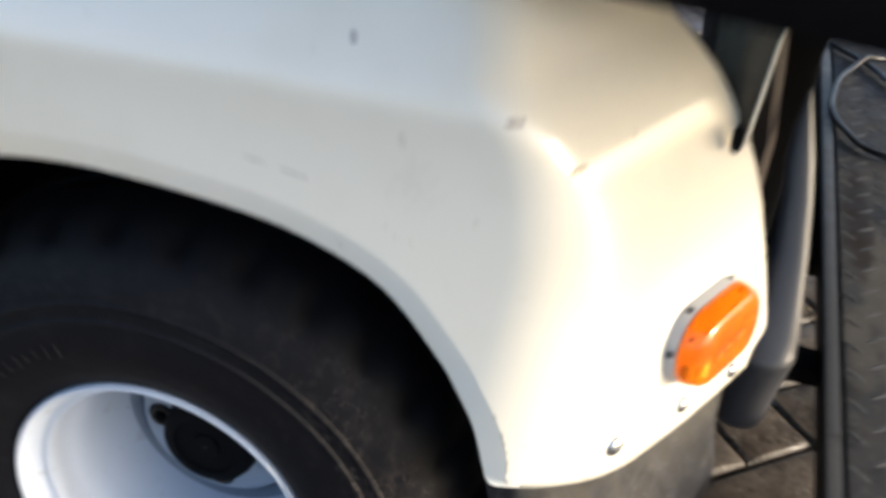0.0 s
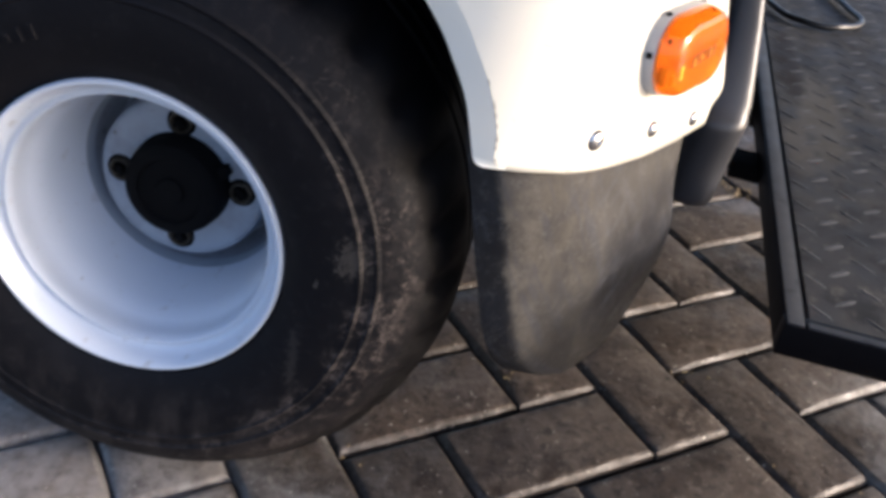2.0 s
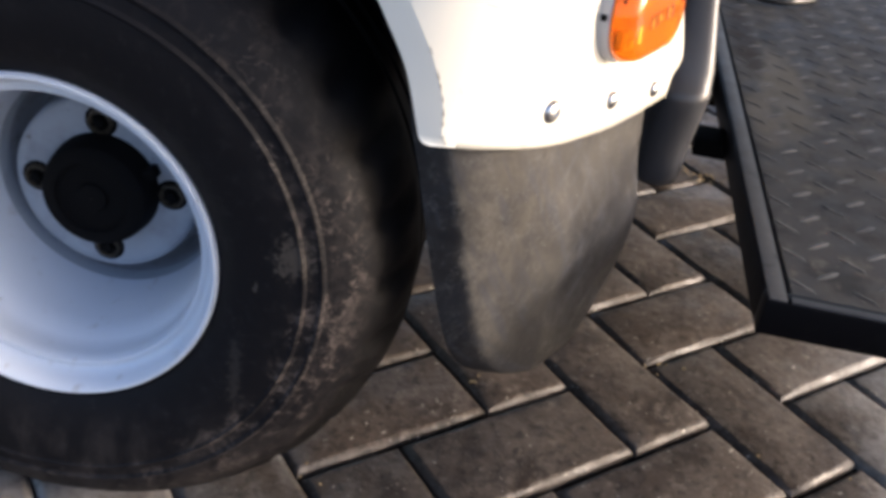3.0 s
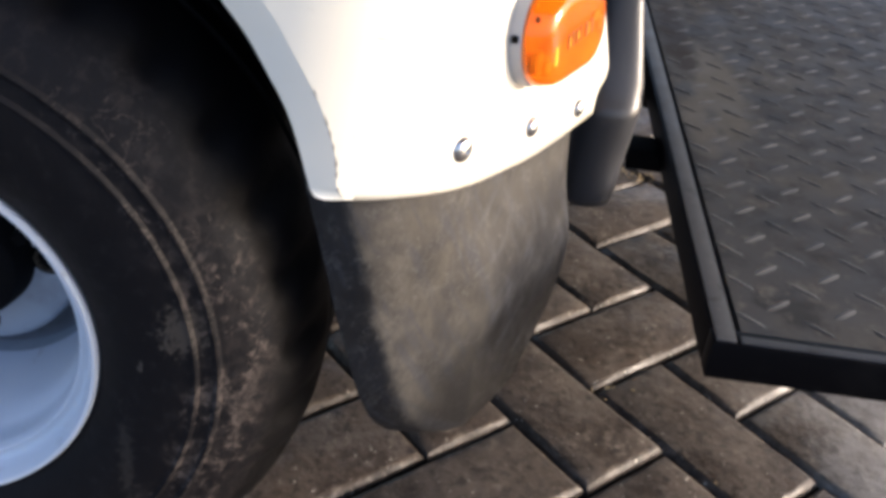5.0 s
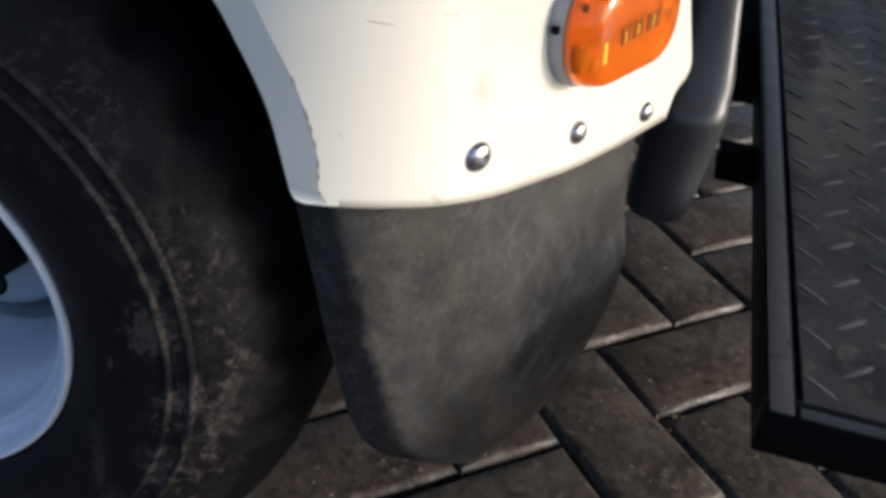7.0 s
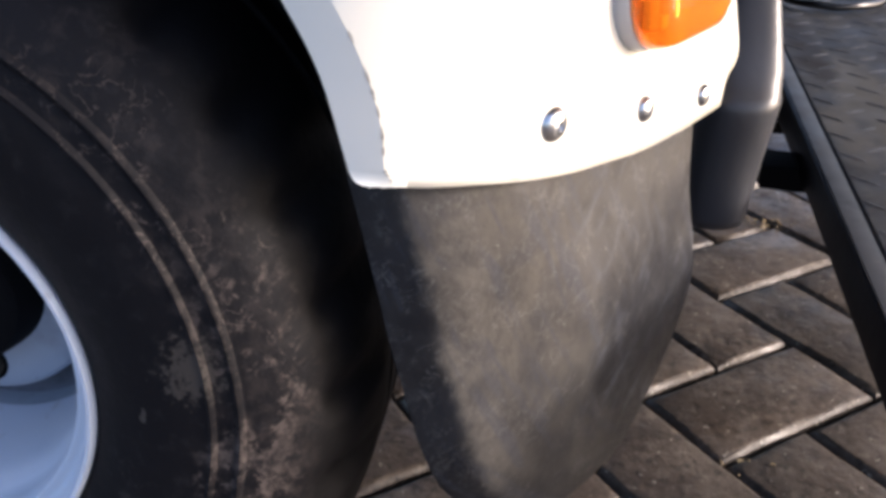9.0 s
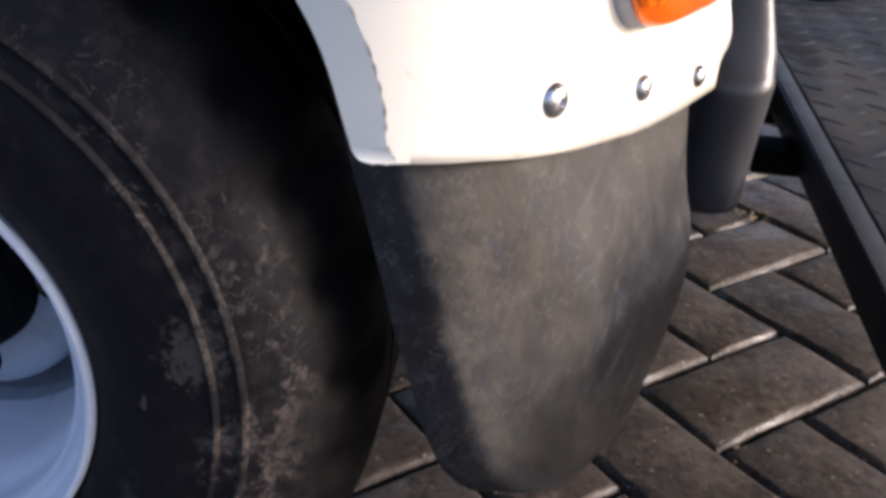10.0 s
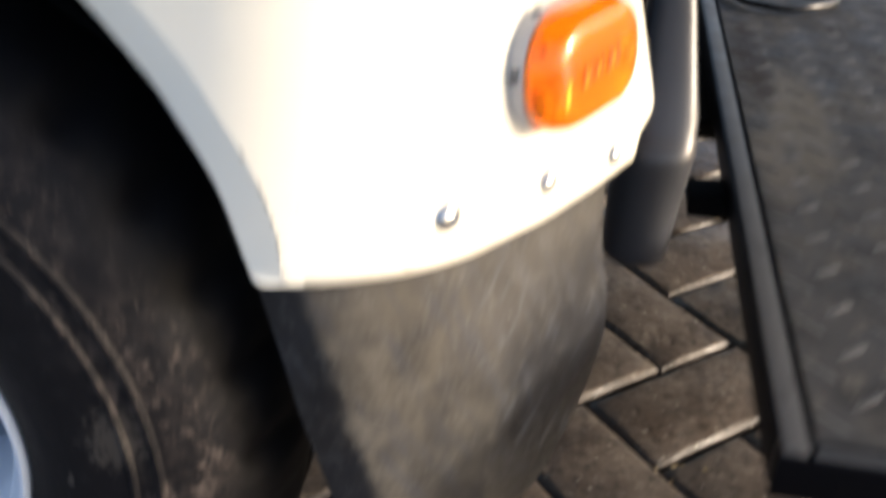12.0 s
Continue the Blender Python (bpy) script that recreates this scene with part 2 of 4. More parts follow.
SCUFF = material("scuff_grey", (0.26, 0.24, 0.21), 0.7, vary=[(400, 3, 0.42, 0.6, (0.6, 0.58, 0.52))])
STRAW = material("straw", (0.32, 0.25, 0.14), 0.7, vary=[(300, 2, 0.45, 0.6, (0.18, 0.13, 0.07))])
SAND = material("joint_sand", (0.013, 0.010, 0.0075), 0.95, spec=0.1, vary=[(120, 5, 0.52, 0.7, (0.036, 0.029, 0.022))], bump=[(300, 0.001)])

REFLECTOR = material("lamp_reflector", (0.95, 0.66, 0.16), 0.2)
STUD = material("reflector_facet", (1.0, 0.95, 0.55), 0.3)
GLINT = material("amber_glint", (1.0, 0.60, 0.05), 0.25)
LETTER = material("amber_relief", (0.28, 0.075, 0.008), 0.3)
AMBER = material("amber_lens", (1.0, 0.265, 0.003), 0.06, coat=0.08, spec=0.35, bump=[(45, 0.0004)])
ab = AMBER.node_tree.nodes["Principled BSDF"]
ab.inputs["Transmission Weight"].default_value = 0.8
ab.inputs["IOR"].default_value = 1.49


def paver_material():
    m = material("concrete_paver", (0.078, 0.061, 0.049), 0.50, rough_vary=0.18, spec=0.42,
                 vary=[(9, 5, 0.42, 0.64, (0.112, 0.092, 0.076)), (22, 7, 0.50, 0.62, (0.044, 0.033, 0.026)), (62, 6, 0.54, 0.67, (0.145, 0.121, 0.100)), (105, 6, 0.53, 0.64, (0.032, 0.025, 0.021)),
                       (210, 4, 0.61, 0.69, (0.175, 0.150, 0.124)), (150, 2, 0.69, 0.725, (0.42, 0.39, 0.34))],
                 bump=[(40, 0.0013), (120, 0.0009), (300, 0.0006)])
    nt = m.node_tree
    b = nt.nodes["Principled BSDF"]
    src = b.inputs["Base Color"].links[0].from_socket
    info = nt.nodes.new("ShaderNodeObjectInfo")
    mr = nt.nodes.new("ShaderNodeMapRange")
    mr.inputs["To Min"].default_value, mr.inputs["To Max"].default_value = 0.58, 1.10
    island = nt.nodes.new("ShaderNodeNewGeometry").outputs["Random Per Island"]
    chance = nt.nodes.new("ShaderNodeMath")
    chance.operation = "FRACT"
    both = nt.nodes.new("ShaderNodeMath")
    nt.links.new(info.outputs["Random"], both.inputs[0])
    nt.links.new(island, both.inputs[1])
    nt.links.new(both.outputs[0], chance.inputs[0])
    nt.links.new(chance.outputs[0], mr.inputs["Value"])
    mul = nt.nodes.new("ShaderNodeVectorMath")
    mul.operation = "SCALE"
    nt.links.new(src, mul.inputs[0])
    nt.links.new(mr.outputs[0], mul.inputs["Scale"])
    nt.links.new(mul.outputs[0], b.inputs["Base Color"])
    # open-sky brightness away from the cart, put into the stones' colour as pale grey
    maths, ramp, noise_of, over = shader(m)
    place = nt.nodes.new("ShaderNodeNewGeometry").outputs["Position"]
    rag = noise_of(place, 3.6, 7, rough=0.7)
    dusty = 0.0
    for x, y, r in ((-0.88, -0.56, 0.56), (0.36, -0.06, 0.17)):
        d = nt.nodes.new("ShaderNodeVectorMath")
        d.operation = "DISTANCE"
        nt.links.new(place, d.inputs[0])
        d.inputs[1].default_value = (x, y, 0)
        e = maths("ADD", maths("DIVIDE", d.outputs["Value"], r), maths("MULTIPLY", maths("SUBTRACT", rag, 0.5), 2.6))
        dusty = maths("MAXIMUM", dusty, ramp(e, 1.3, 0.7))
    scribble = ramp(maths("ABSOLUTE", maths("SUBTRACT", noise_of(place, 58, 4, twist=1.4), 0.5)), 0.030, 0.008)
    scribble = maths("MULTIPLY", scribble, ramp(noise_of(place, 17, 3), 0.42, 0.58, 0.0, 0.5))
    brown = over(mul.outputs[0], scribble, (0.026, 0.019, 0.014))
    # dusty holds this painted sky brightness; here it is mottled
    dusty = maths("MULTIPLY", dusty, ramp(noise_of(place, 70, 6), 0.30, 0.62, 0.3, 0.75))
    nt.links.new(over(brown, dusty, (0.25, 0.245, 0.24)), b.inputs["Base Color"])
    # every stone takes its own piece of the noise
    off = nt.nodes.new("ShaderNodeVectorMath")
    off.operation = "SCALE"
    off.inputs[0].default_value = (7.3, 3.1, 5.7)
    nt.links.new(chance.outputs[0], off.inputs["Scale"])
    co = next(n for n in nt.nodes if n.type == "TEX_COORD")
    add = nt.nodes.new("ShaderNodeVectorMath")
    nt.links.new(co.outputs["Object"], add.inputs[0])
    nt.links.new(off.outputs[0], add.inputs[1])
    for n in nt.nodes:
        if n.type == "TEX_NOISE" and n.inputs["Vector"].links[0].from_node == co:
            nt.links.new(add.outputs[0], n.inputs["Vector"])
    return m


PAVER = paver_material()


def muddy(m):
    """Dried mud on the tyre's outer shoulder, thickest towards the rear and the ground, a few scuffs and pale marks on
    the wall, and the tread darkened for the shade in the arch.
    """
    maths, ramp, noise_of, over = shader(m)
    nt = m.node_tree
    b = nt.nodes["Principled BSDF"]
    colour = b.inputs["Base Color"].links[0].from_socket
    co = nt.nodes.new("ShaderNodeTexCoord")
    ob = co.outputs["Object"]
    sep = nt.nodes.new("ShaderNodeSeparateXYZ")
    nt.links.new(ob, sep.inputs[0])
    x, z = sep.outputs["X"], sep.outputs["Z"]
    r = maths("SQRT", maths("ADD", maths("MULTIPLY", x, x), maths("MULTIPLY", z, z)))
    y = sep.outputs["Y"]
    wob = maths("MULTIPLY", maths("SUBTRACT", noise_of(ob, 26, 4), 0.5), 0.05)
    rw = maths("ADD", r, wob)
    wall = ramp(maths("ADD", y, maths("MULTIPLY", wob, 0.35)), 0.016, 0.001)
    ring = maths("MULTIPLY", maths("MULTIPLY", ramp(rw, 0.170, 0.180), ramp(rw, 0.232, 0.196, 0.25, 1.0)), wall)
    lean = maths("ADD", maths("MULTIPLY", x, 0.75), maths("MULTIPLY", z, -0.55))
    side = maths("MULTIPLY", ramp(lean, 0.05, 0.14), ramp(x, -0.03, 0.11, 0.2, 1.0))
    clump, marble = noise_of(ob, 27, 5, rough=0.6), noise_of(ob, 95, 8, twist=0.5, rough=0.72)
    swirl = maths("ADD", maths("MULTIPLY", clump, 0.4), maths("MULTIPLY", marble, 0.6))
    mud = maths("MULTIPLY", maths("MULTIPLY", ring, side), maths("MULTIPLY", ramp(swirl, 0.488, 0.548), ramp(noise_of(ob, 200, 5, rough=0.75), 0.40, 0.60, 0.25, 1.0)))
    # thin pale edges of dried smears, like bits of cut grass
    vein = ramp(maths("ABSOLUTE", maths("SUBTRACT", noise_of(ob, 90, 3, twist=0.5), 0.5)), 0.020, 0.005)
    blade = maths("MULTIPLY", maths("MULTIPLY", vein, ramp(noise_of(ob, 38, 3), 0.50, 0.58)), maths("MULTIPLY", maths("MULTIPLY", ring, ramp(lean, -0.06, 0.08)), 0.75))
    flecks = maths("MULTIPLY", maths("MULTIPLY", maths("MULTIPLY", ramp(rw, 0.172, 0.186), wall), ramp(marble, 0.50, 0.64)), maths("MULTIPLY", ramp(lean, -0.10, 0.10, 0.35, 1.0), 0.17))
    film = maths("MULTIPLY", maths("MULTIPLY", ring, ramp(lean, 0.0, 0.14)), maths("MULTIPLY", ramp(noise_of(ob, 120, 6), 0.44, 0.66), 0.15))
    # shade behind the flap and in the arch, put into the tread's colour
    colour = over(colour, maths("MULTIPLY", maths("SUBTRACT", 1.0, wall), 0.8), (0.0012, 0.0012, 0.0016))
    colour = over(colour, maths("MAXIMUM", maths("MAXIMUM", film, blade), maths("MAXIMUM", mud, flecks)), (0.076, 0.064, 0.058))
    smear = maths("MULTIPLY", maths("MULTIPLY", ramp(z, -0.09, -0.16), ramp(r, 0.125, 0.15)), maths("MULTIPLY", maths("MULTIPLY", wall, ramp(noise_of(ob, 34, 5, (1.0, 1.0, 2.5)), 0.40, 0.62)), 0.55))
    colour = over(colour, smear, (0.030, 0.0265, 0.026))
    grit = noise_of(ob, 260, 5, rough=0.75)
    # scuffs and pale marks on the wall: x, z, half width, half height, strength
    for cx, cz, w, h, k in ((0.1705, 0.029, 0.013, 0.014, 0.7), (0.134, -0.075, 0.007, 0.034, 0.3), (0.146, 0.001, 0.0018, 0.004, 0.8)):
        dx, dz = maths("DIVIDE", maths("SUBTRACT", x, cx), w), maths("DIVIDE", maths("SUBTRACT", z, cz), h)
        d = maths("ADD", maths("SQRT", maths("ADD", maths("MULTIPLY", dx, dx), maths("MULTIPLY", dz, dz))), maths("ADD", maths("MULTIPLY", maths("SUBTRACT", swirl, 0.5), 5.0), maths("MULTIPLY", maths("SUBTRACT", grit, 0.5), 4.5)))
        colour = over(colour, maths("MULTIPLY", ramp(d, 1.05, 0.45), k), (0.060, 0.054, 0.048))
    nt.links.new(colour, b.inputs["Base Color"])


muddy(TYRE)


# ---- helpers for meshes ----
def finish(name, bm, mat, parent=None, label="", smooth=None):
    me = bpy.data.meshes.new(name)
    bm.normal_update()
    bm.to_mesh(me)
    bm.free()
    me.materials.append(mat)
    if smooth is not None:
        me.shade_smooth()
        me.set_sharp_from_angle(angle=radians(smooth))
    ob = new(name, me)
    if parent is not None:
        ob.parent = parent
    return tagged(ob, label)


def part(name, bm, mat, parent, label="", smooth=40):
    return finish(name, bm, mat, parent, label, smooth)


def empty(name, parent=None, at=(0, 0, 0)):
    ob = new(name)
    ob.location = at
    ob.empty_display_size = 0.05
    if parent is not None:
        ob.parent = parent
    return ob


def grid(bm, rows, closed=False):
    """Faces between rows of points of equal length."""
    vs = [[bm.verts.new(p) for p in row] for row in rows]
    for a, b in zip(vs, vs[1:]):
        n = len(a)
        for i in range(n if closed else n - 1):
            j = (i + 1) % n
            bm.faces.new((a[i], a[j], b[j], b[i]))
    return vs


def revolve(profile, steps, shape=None):
    """A surface round the y axis from (r, y) pairs."""
    bm = bmesh.new()
    rows = []
    for r, y in profile:
        row = []
        for k in range(steps):
            a = 2 * math.pi * k / steps
            rr = shape(r, y, k) if shape else r
            row.append((rr * math.cos(a), y, rr * math.sin(a)))
        rows.append(row)
    grid(bm, rows, closed=True)
    bmesh.ops.recalc_face_normals(bm, faces=bm.faces[:])
    return bm


def box(bm, size, m=Matrix(), bevel=0.0, seg=2):
    b2 = bmesh.new()
    bmesh.ops.create_cube(b2, size=1.0)
    bmesh.ops.scale(b2, vec=size, verts=b2.verts[:])
    if bevel:
        bmesh.ops.bevel(b2, geom=b2.edges[:], offset=bevel, segments=seg, affect="EDGES", profile=0.6)
    bmesh.ops.transform(b2, matrix=m, verts=b2.verts[:])
    tmp = bpy.data.meshes.new("tmp")
    b2.to_mesh(tmp)
    b2.free()
    bm.from_mesh(tmp)
    bpy.data.meshes.remove(tmp)
    return bm


def tube(bm, points, radius, sides=10, closed=False):
    """A round tube along points."""
    pts = [Vector(p) for p in points]
    rows = []
    n = len(pts)
    ref = Vector((0, 0, 1))
    for i, p in enumerate(pts):
        a = pts[(i - 1) % n] if (closed or i > 0) else p
        b = pts[(i + 1) % n] if (closed or i < n - 1) else p
        t = (b - a).normalized()
        s = t.cross(ref)
        s = s.normalized() if s.length > 1e-4 else Vector((1, 0, 0))
        u = s.cross(t)
        rows.append([p + radius * (math.cos(2 * math.pi * k / sides) * s + math.sin(2 * math.pi * k / sides) * u) for k in range(sides)])
    if closed:
        rows.append(rows[0])
    grid(bm, rows, closed=True)
    if not closed:
        for row in (rows[0], rows[-1]):
            bm.faces.new([bm.verts.new(p) for p in row])
    bmesh.ops.remove_doubles(bm, verts=bm.verts[:], dist=1e-6)
    bmesh.ops.recalc_face_normals(bm, faces=bm.faces[:])
    return bm


def lerp(table, x):
    xs, ys = zip(*table)
    return float(np.interp(x, xs, ys))


def smooth01(x):
    x = min(1.0, max(0.0, x))
    return x * x * (3 - 2 * x)


# ---- the golf cart ----
cart = tagged(empty("golf_cart", at=(-0.48, 0.29, 0)), "cream-white golf cart, rear corner, parked on block paving", "golf cart")


def cpart(name, bm, mat, label="", smooth=40, parent=None):
    """A part of the cart from a bmesh in world coordinates."""
    bmesh.ops.transform(bm, matrix=Matrix.Translation((0.48, -0.29, 0)), verts=bm.verts[:])
    return part(name, bm, mat, parent or cart, label, smooth)


# plan of the rear corner: a straight side, a fillet and the slanting rear face
RD = Vector((0.479, 0.878, 0.0))            # along the rear face, away from the side
RN = Vector((0.878, -0.479, 0.0))           # out of the rear face
R0 = Vector((-0.121, -0.195, 0.0))          # the middle screw's place in plan
SIDE_Y, XG = -0.312, -0.30
CREASE = 0.606


def lean(z, k):
    """How far the surface has moved inwards at a height."""
    t = z - CREASE
    upper = 0.0 if k < 0.1 else 2.16 * min(max(0.0, z - 0.5), 0.12) ** 2
    ledge = -0.0055 * math.exp(-((z - CREASE - 0.004) / 0.024) ** 2) if k < 0.1 else 0.0
    return k * (z - 0.36) + ledge + upper + 0.58 * (math.sqrt(t * t + (0.007 if k < 0.1 else 0.032) ** 2) + t) / 2


def rear_end(z):
    return lerp([(0.33, 0.1285), (0.357, 0.1285), (0.37, 0.1265), (0.42, 0.1085), (0.48, 0.084), (0.55, 0.050), (0.59, 0.032),
                 (0.62, 0.014), (0.66, -0.03), (0.70, -0.08), (0.76, -0.12)], z)


def corner(z, push=0.0):
    """Start, middle and end of the rounded corner at a height; push moves the surface outwards."""
    y = SIDE_Y + lean(z, 0.07) - push
    base = R0 - RN * (lean(z, 0.11) - push)
    s = (y - base.y) / RD.y
    c = base + RD * s
    tan = lerp([(0.36, 0.080), (0.45, 0.058), (0.55, 0.035), (0.60, 0.022), (0.66, 0.024), (0.78, 0.024)], z)
    return Vector((c.x - tan, y, 0)), c, c + RD * tan, s + tan, base


def surface(kind, v, z, push=0.0):
    """A point of the outer skin: kind 'side' (v: x), 'gap', 'fillet' or 'rear' (v: 0 to 1)."""
    a, c, b, s0, base = corner(z, push)
    if kind == "side":
        p = Vector((v, a.y, 0))
    elif kind == "gap":
        p = Vector((XG + (a.x - XG) * v, a.y, 0))
    elif kind == "fillet":
        p = a.lerp(c, v).lerp(c.lerp(b, v), v)
    else:
        p = base + RD * (s0 + (rear_end(z) - s0) * v)
    return Vector((p.x, p.y, z))


def rear_point(s, z, out=0.0):
    p = R0 - RN * (lean(z, 0.11) - out) + RD * s
    return Vector((p.x, p.y, z))


# the wheel arch's free edge in the side view
ARCH = [(-0.765, 0.32), (-0.738, 0.365), (-0.70, 0.428), (-0.654, 0.481), (-0.602, 0.5125), (-0.553, 0.5245), (-0.50, 0.528), (-0.428, 0.523),
        (-0.368, 0.5125), (-0.316, 0.489), (-0.279, 0.449), (-0.264, 0.426), (-0.251, 0.401), (-0.2418, 0.3695), (-0.2402, 0.3642), (-0.2370, 0.3608), (-0.2315, 0.3598)]


def smooth_curve(pts, per):
    out = []
    n = len(pts)
    P = [Vector((*p, 0)) for p in pts]
    for i in range(n - 1):
        p0, p1, p2, p3 = P[max(i - 1, 0)], P[i], P[i + 1], P[min(i + 2, n - 1)]
        for k in range(per):
            t = k / per
            out.append(0.5 * ((2 * p1) + (p2 - p0) * t + (2 * p0 - 5 * p1 + 4 * p2 - p3) * t * t + (3 * p1 - p0 - 3 * p2 + p3) * t ** 3))
    out.append(P[-1])
    return [(p.x, p.y) for p in out]


def fender():
    inner = smooth_curve(ARCH, 5)
    band = 0.0175
    outer = []
    for i, (x, z) in enumerate(inner):
        a, b = inner[max(i - 1, 0)], inner[min(i + 1, len(inner) - 1)]
        t = Vector((b[0] - a[0], b[1] - a[1])).normalized()
        ox, oz = x - t.y * band, z + t.x * band
        outer.append([ox, oz])
    # the foot of the band turns into the lower lip
    for i, (x, z) in enumerate(inner):
        if z < 0.383 and x > -0.4:
            k = smooth01((0.383 - z) / 0.022)
            outer[i] = [outer[i][0] * (1 - k) + (x + 0.0140) * k, outer[i][1] * (1 - k) + (z - 0.0004) * k]
    for i in range(1, len(outer)):
        outer[i][0] = max(outer[i][0], outer[i - 1][0] + 0.0004)

    def where(x, z):
        """Column of the skin through x near the lip."""
        a, c, b, s0, base = corner(z)
        if x <= XG:
            return ("side", x)
        if x <= a.x:
            return ("gap", (x - XG) / (a.x - XG))
        lo, hi = 0.0, 1.0
        for _ in range(30):
            m = (lo + hi) / 2
            if a.lerp(c, m).lerp(c.lerp(b, m), m).x < x:
                lo = m
            else:
                hi = m
        return ("fillet", lo)

    cols = [(("side", -1.05 + 0.03 * i), 0.30) for i in range(10)]
    first = len(cols)
    cols += [(where(x, z), z) for x, z in outer]
    last = len(cols)
    v_end = cols[-1][0][1]
    lip = [(-0.16, 0.3602), (-0.149, 0.3596), (-0.12, 0.3575), (-0.076, 0.3518), (-0.0526, 0.3484), (-0.01, 0.3420), (0.01, 0.3400), (0.05, 0.3378), (0.10, 0.3374),
           (0.1035, 0.3380), (0.1052, 0.3420), (0.1075, 0.3470), (0.1105, 0.3510), (0.1150, 0.3538), (0.121, 0.3562), (0.1255, 0.3590), (0.1285, 0.3640)]
    n = 14
    for i in range(1, n + 1):
        v = v_end + (1 - v_end) * i / n
        p = surface("fillet", v, 0.36)
        s = (p - R0).dot(RD)
        cols.append((("fillet", v), lerp(lip, s)))
    a, c, b, s0, base = corner(0.35)
    m = 72
    for i in range(1, m + 1):
        v = i / m
        cols.append((("rear", v), lerp(lip, s0 + (0.1285 - s0) * v)))
    rows = []
    top = 0.775
    heights = 84
    bm = bmesh.new()
    for (kind, v), zb in cols:
        col = []
        for j in range(heights + 1):
            t = j / heights
            z = zb + (top - zb) * t
            col.append(surface(kind, v, z))
        rows.append(col)
    vs = grid(bm, rows)
    # the turned-in band round the arch
    cross = []
    for i, (x, z) in enumerate(inner):
        o = vs[first + i][0]
        y = surface(*where(x, z), z).y
        fade = 0.1 + 0.9 * smooth01((len(inner) - 1 - i) / 12)
        edge = Vector((x, y + 0.0046 * fade, z))
        turned = Vector((x, y + 0.0150 * fade, z)) + Vector((0, 0, -0.001))
        cross.append((o, bm.verts.new(o.co.lerp(edge, 0.5) + Vector((0, -0.0003, 0))), bm.verts.new(edge), bm.verts.new(turned)))
    for p, q in zip(cross, cross[1:]):
        for k in range(3):
            bm.faces.new((p[k], p[k + 1], q[k + 1], q[k]))
    bm.verts.index_update()
    rim_line = {p[0].index for p in cross}
    bmesh.ops.recalc_face_normals(bm, faces=bm.faces[:])
    f0 = max(bm.faces, key=lambda f: -f.calc_center_median().y)
    if f0.normal.y > 0:
        bmesh.ops.reverse_faces(bm, faces=bm.faces[:])
    ob = cpart("rear_fender", bm, PAINT, "glossy cream-white moulded fender, lightly scuffed", 26)
    # a crisp line where the arch band begins
    sharp = ob.data.attributes["sharp_edge"].data
    for e in ob.data.edges:
        if e.vertices[0] in rim_line and e.vertices[1] in rim_line:
            sharp[e.index].value = True
    so = ob.modifiers.new("thickness", "SOLIDIFY")
    so.thickness, so.offset = 0.004, -1
    BAND.extend((kind, v, z) for (kind, v), z in cols[first:last])
    return ob


BAND = []                                   # the line where the arch band meets the side
fender_ob = fender()


# ---- mud flap ----
def flap_plan(q, push, flat=0.0):
    """q from -1 to 0 runs round the corner; above 0: metres along the rear face."""
    base = R0 + RN * push
    y = SIDE_Y - push
    c = base + RD * ((y - base.y) / RD.y)
    a, b = Vector((-0.27, y, 0)), c + RD * 0.085
    if q >= 0:
        return b + RD * q
    v = q + 1
    c = c.lerp((a + b) / 2, flat)
    return a.lerp(c, v).lerp(c.lerp(b, v), v)


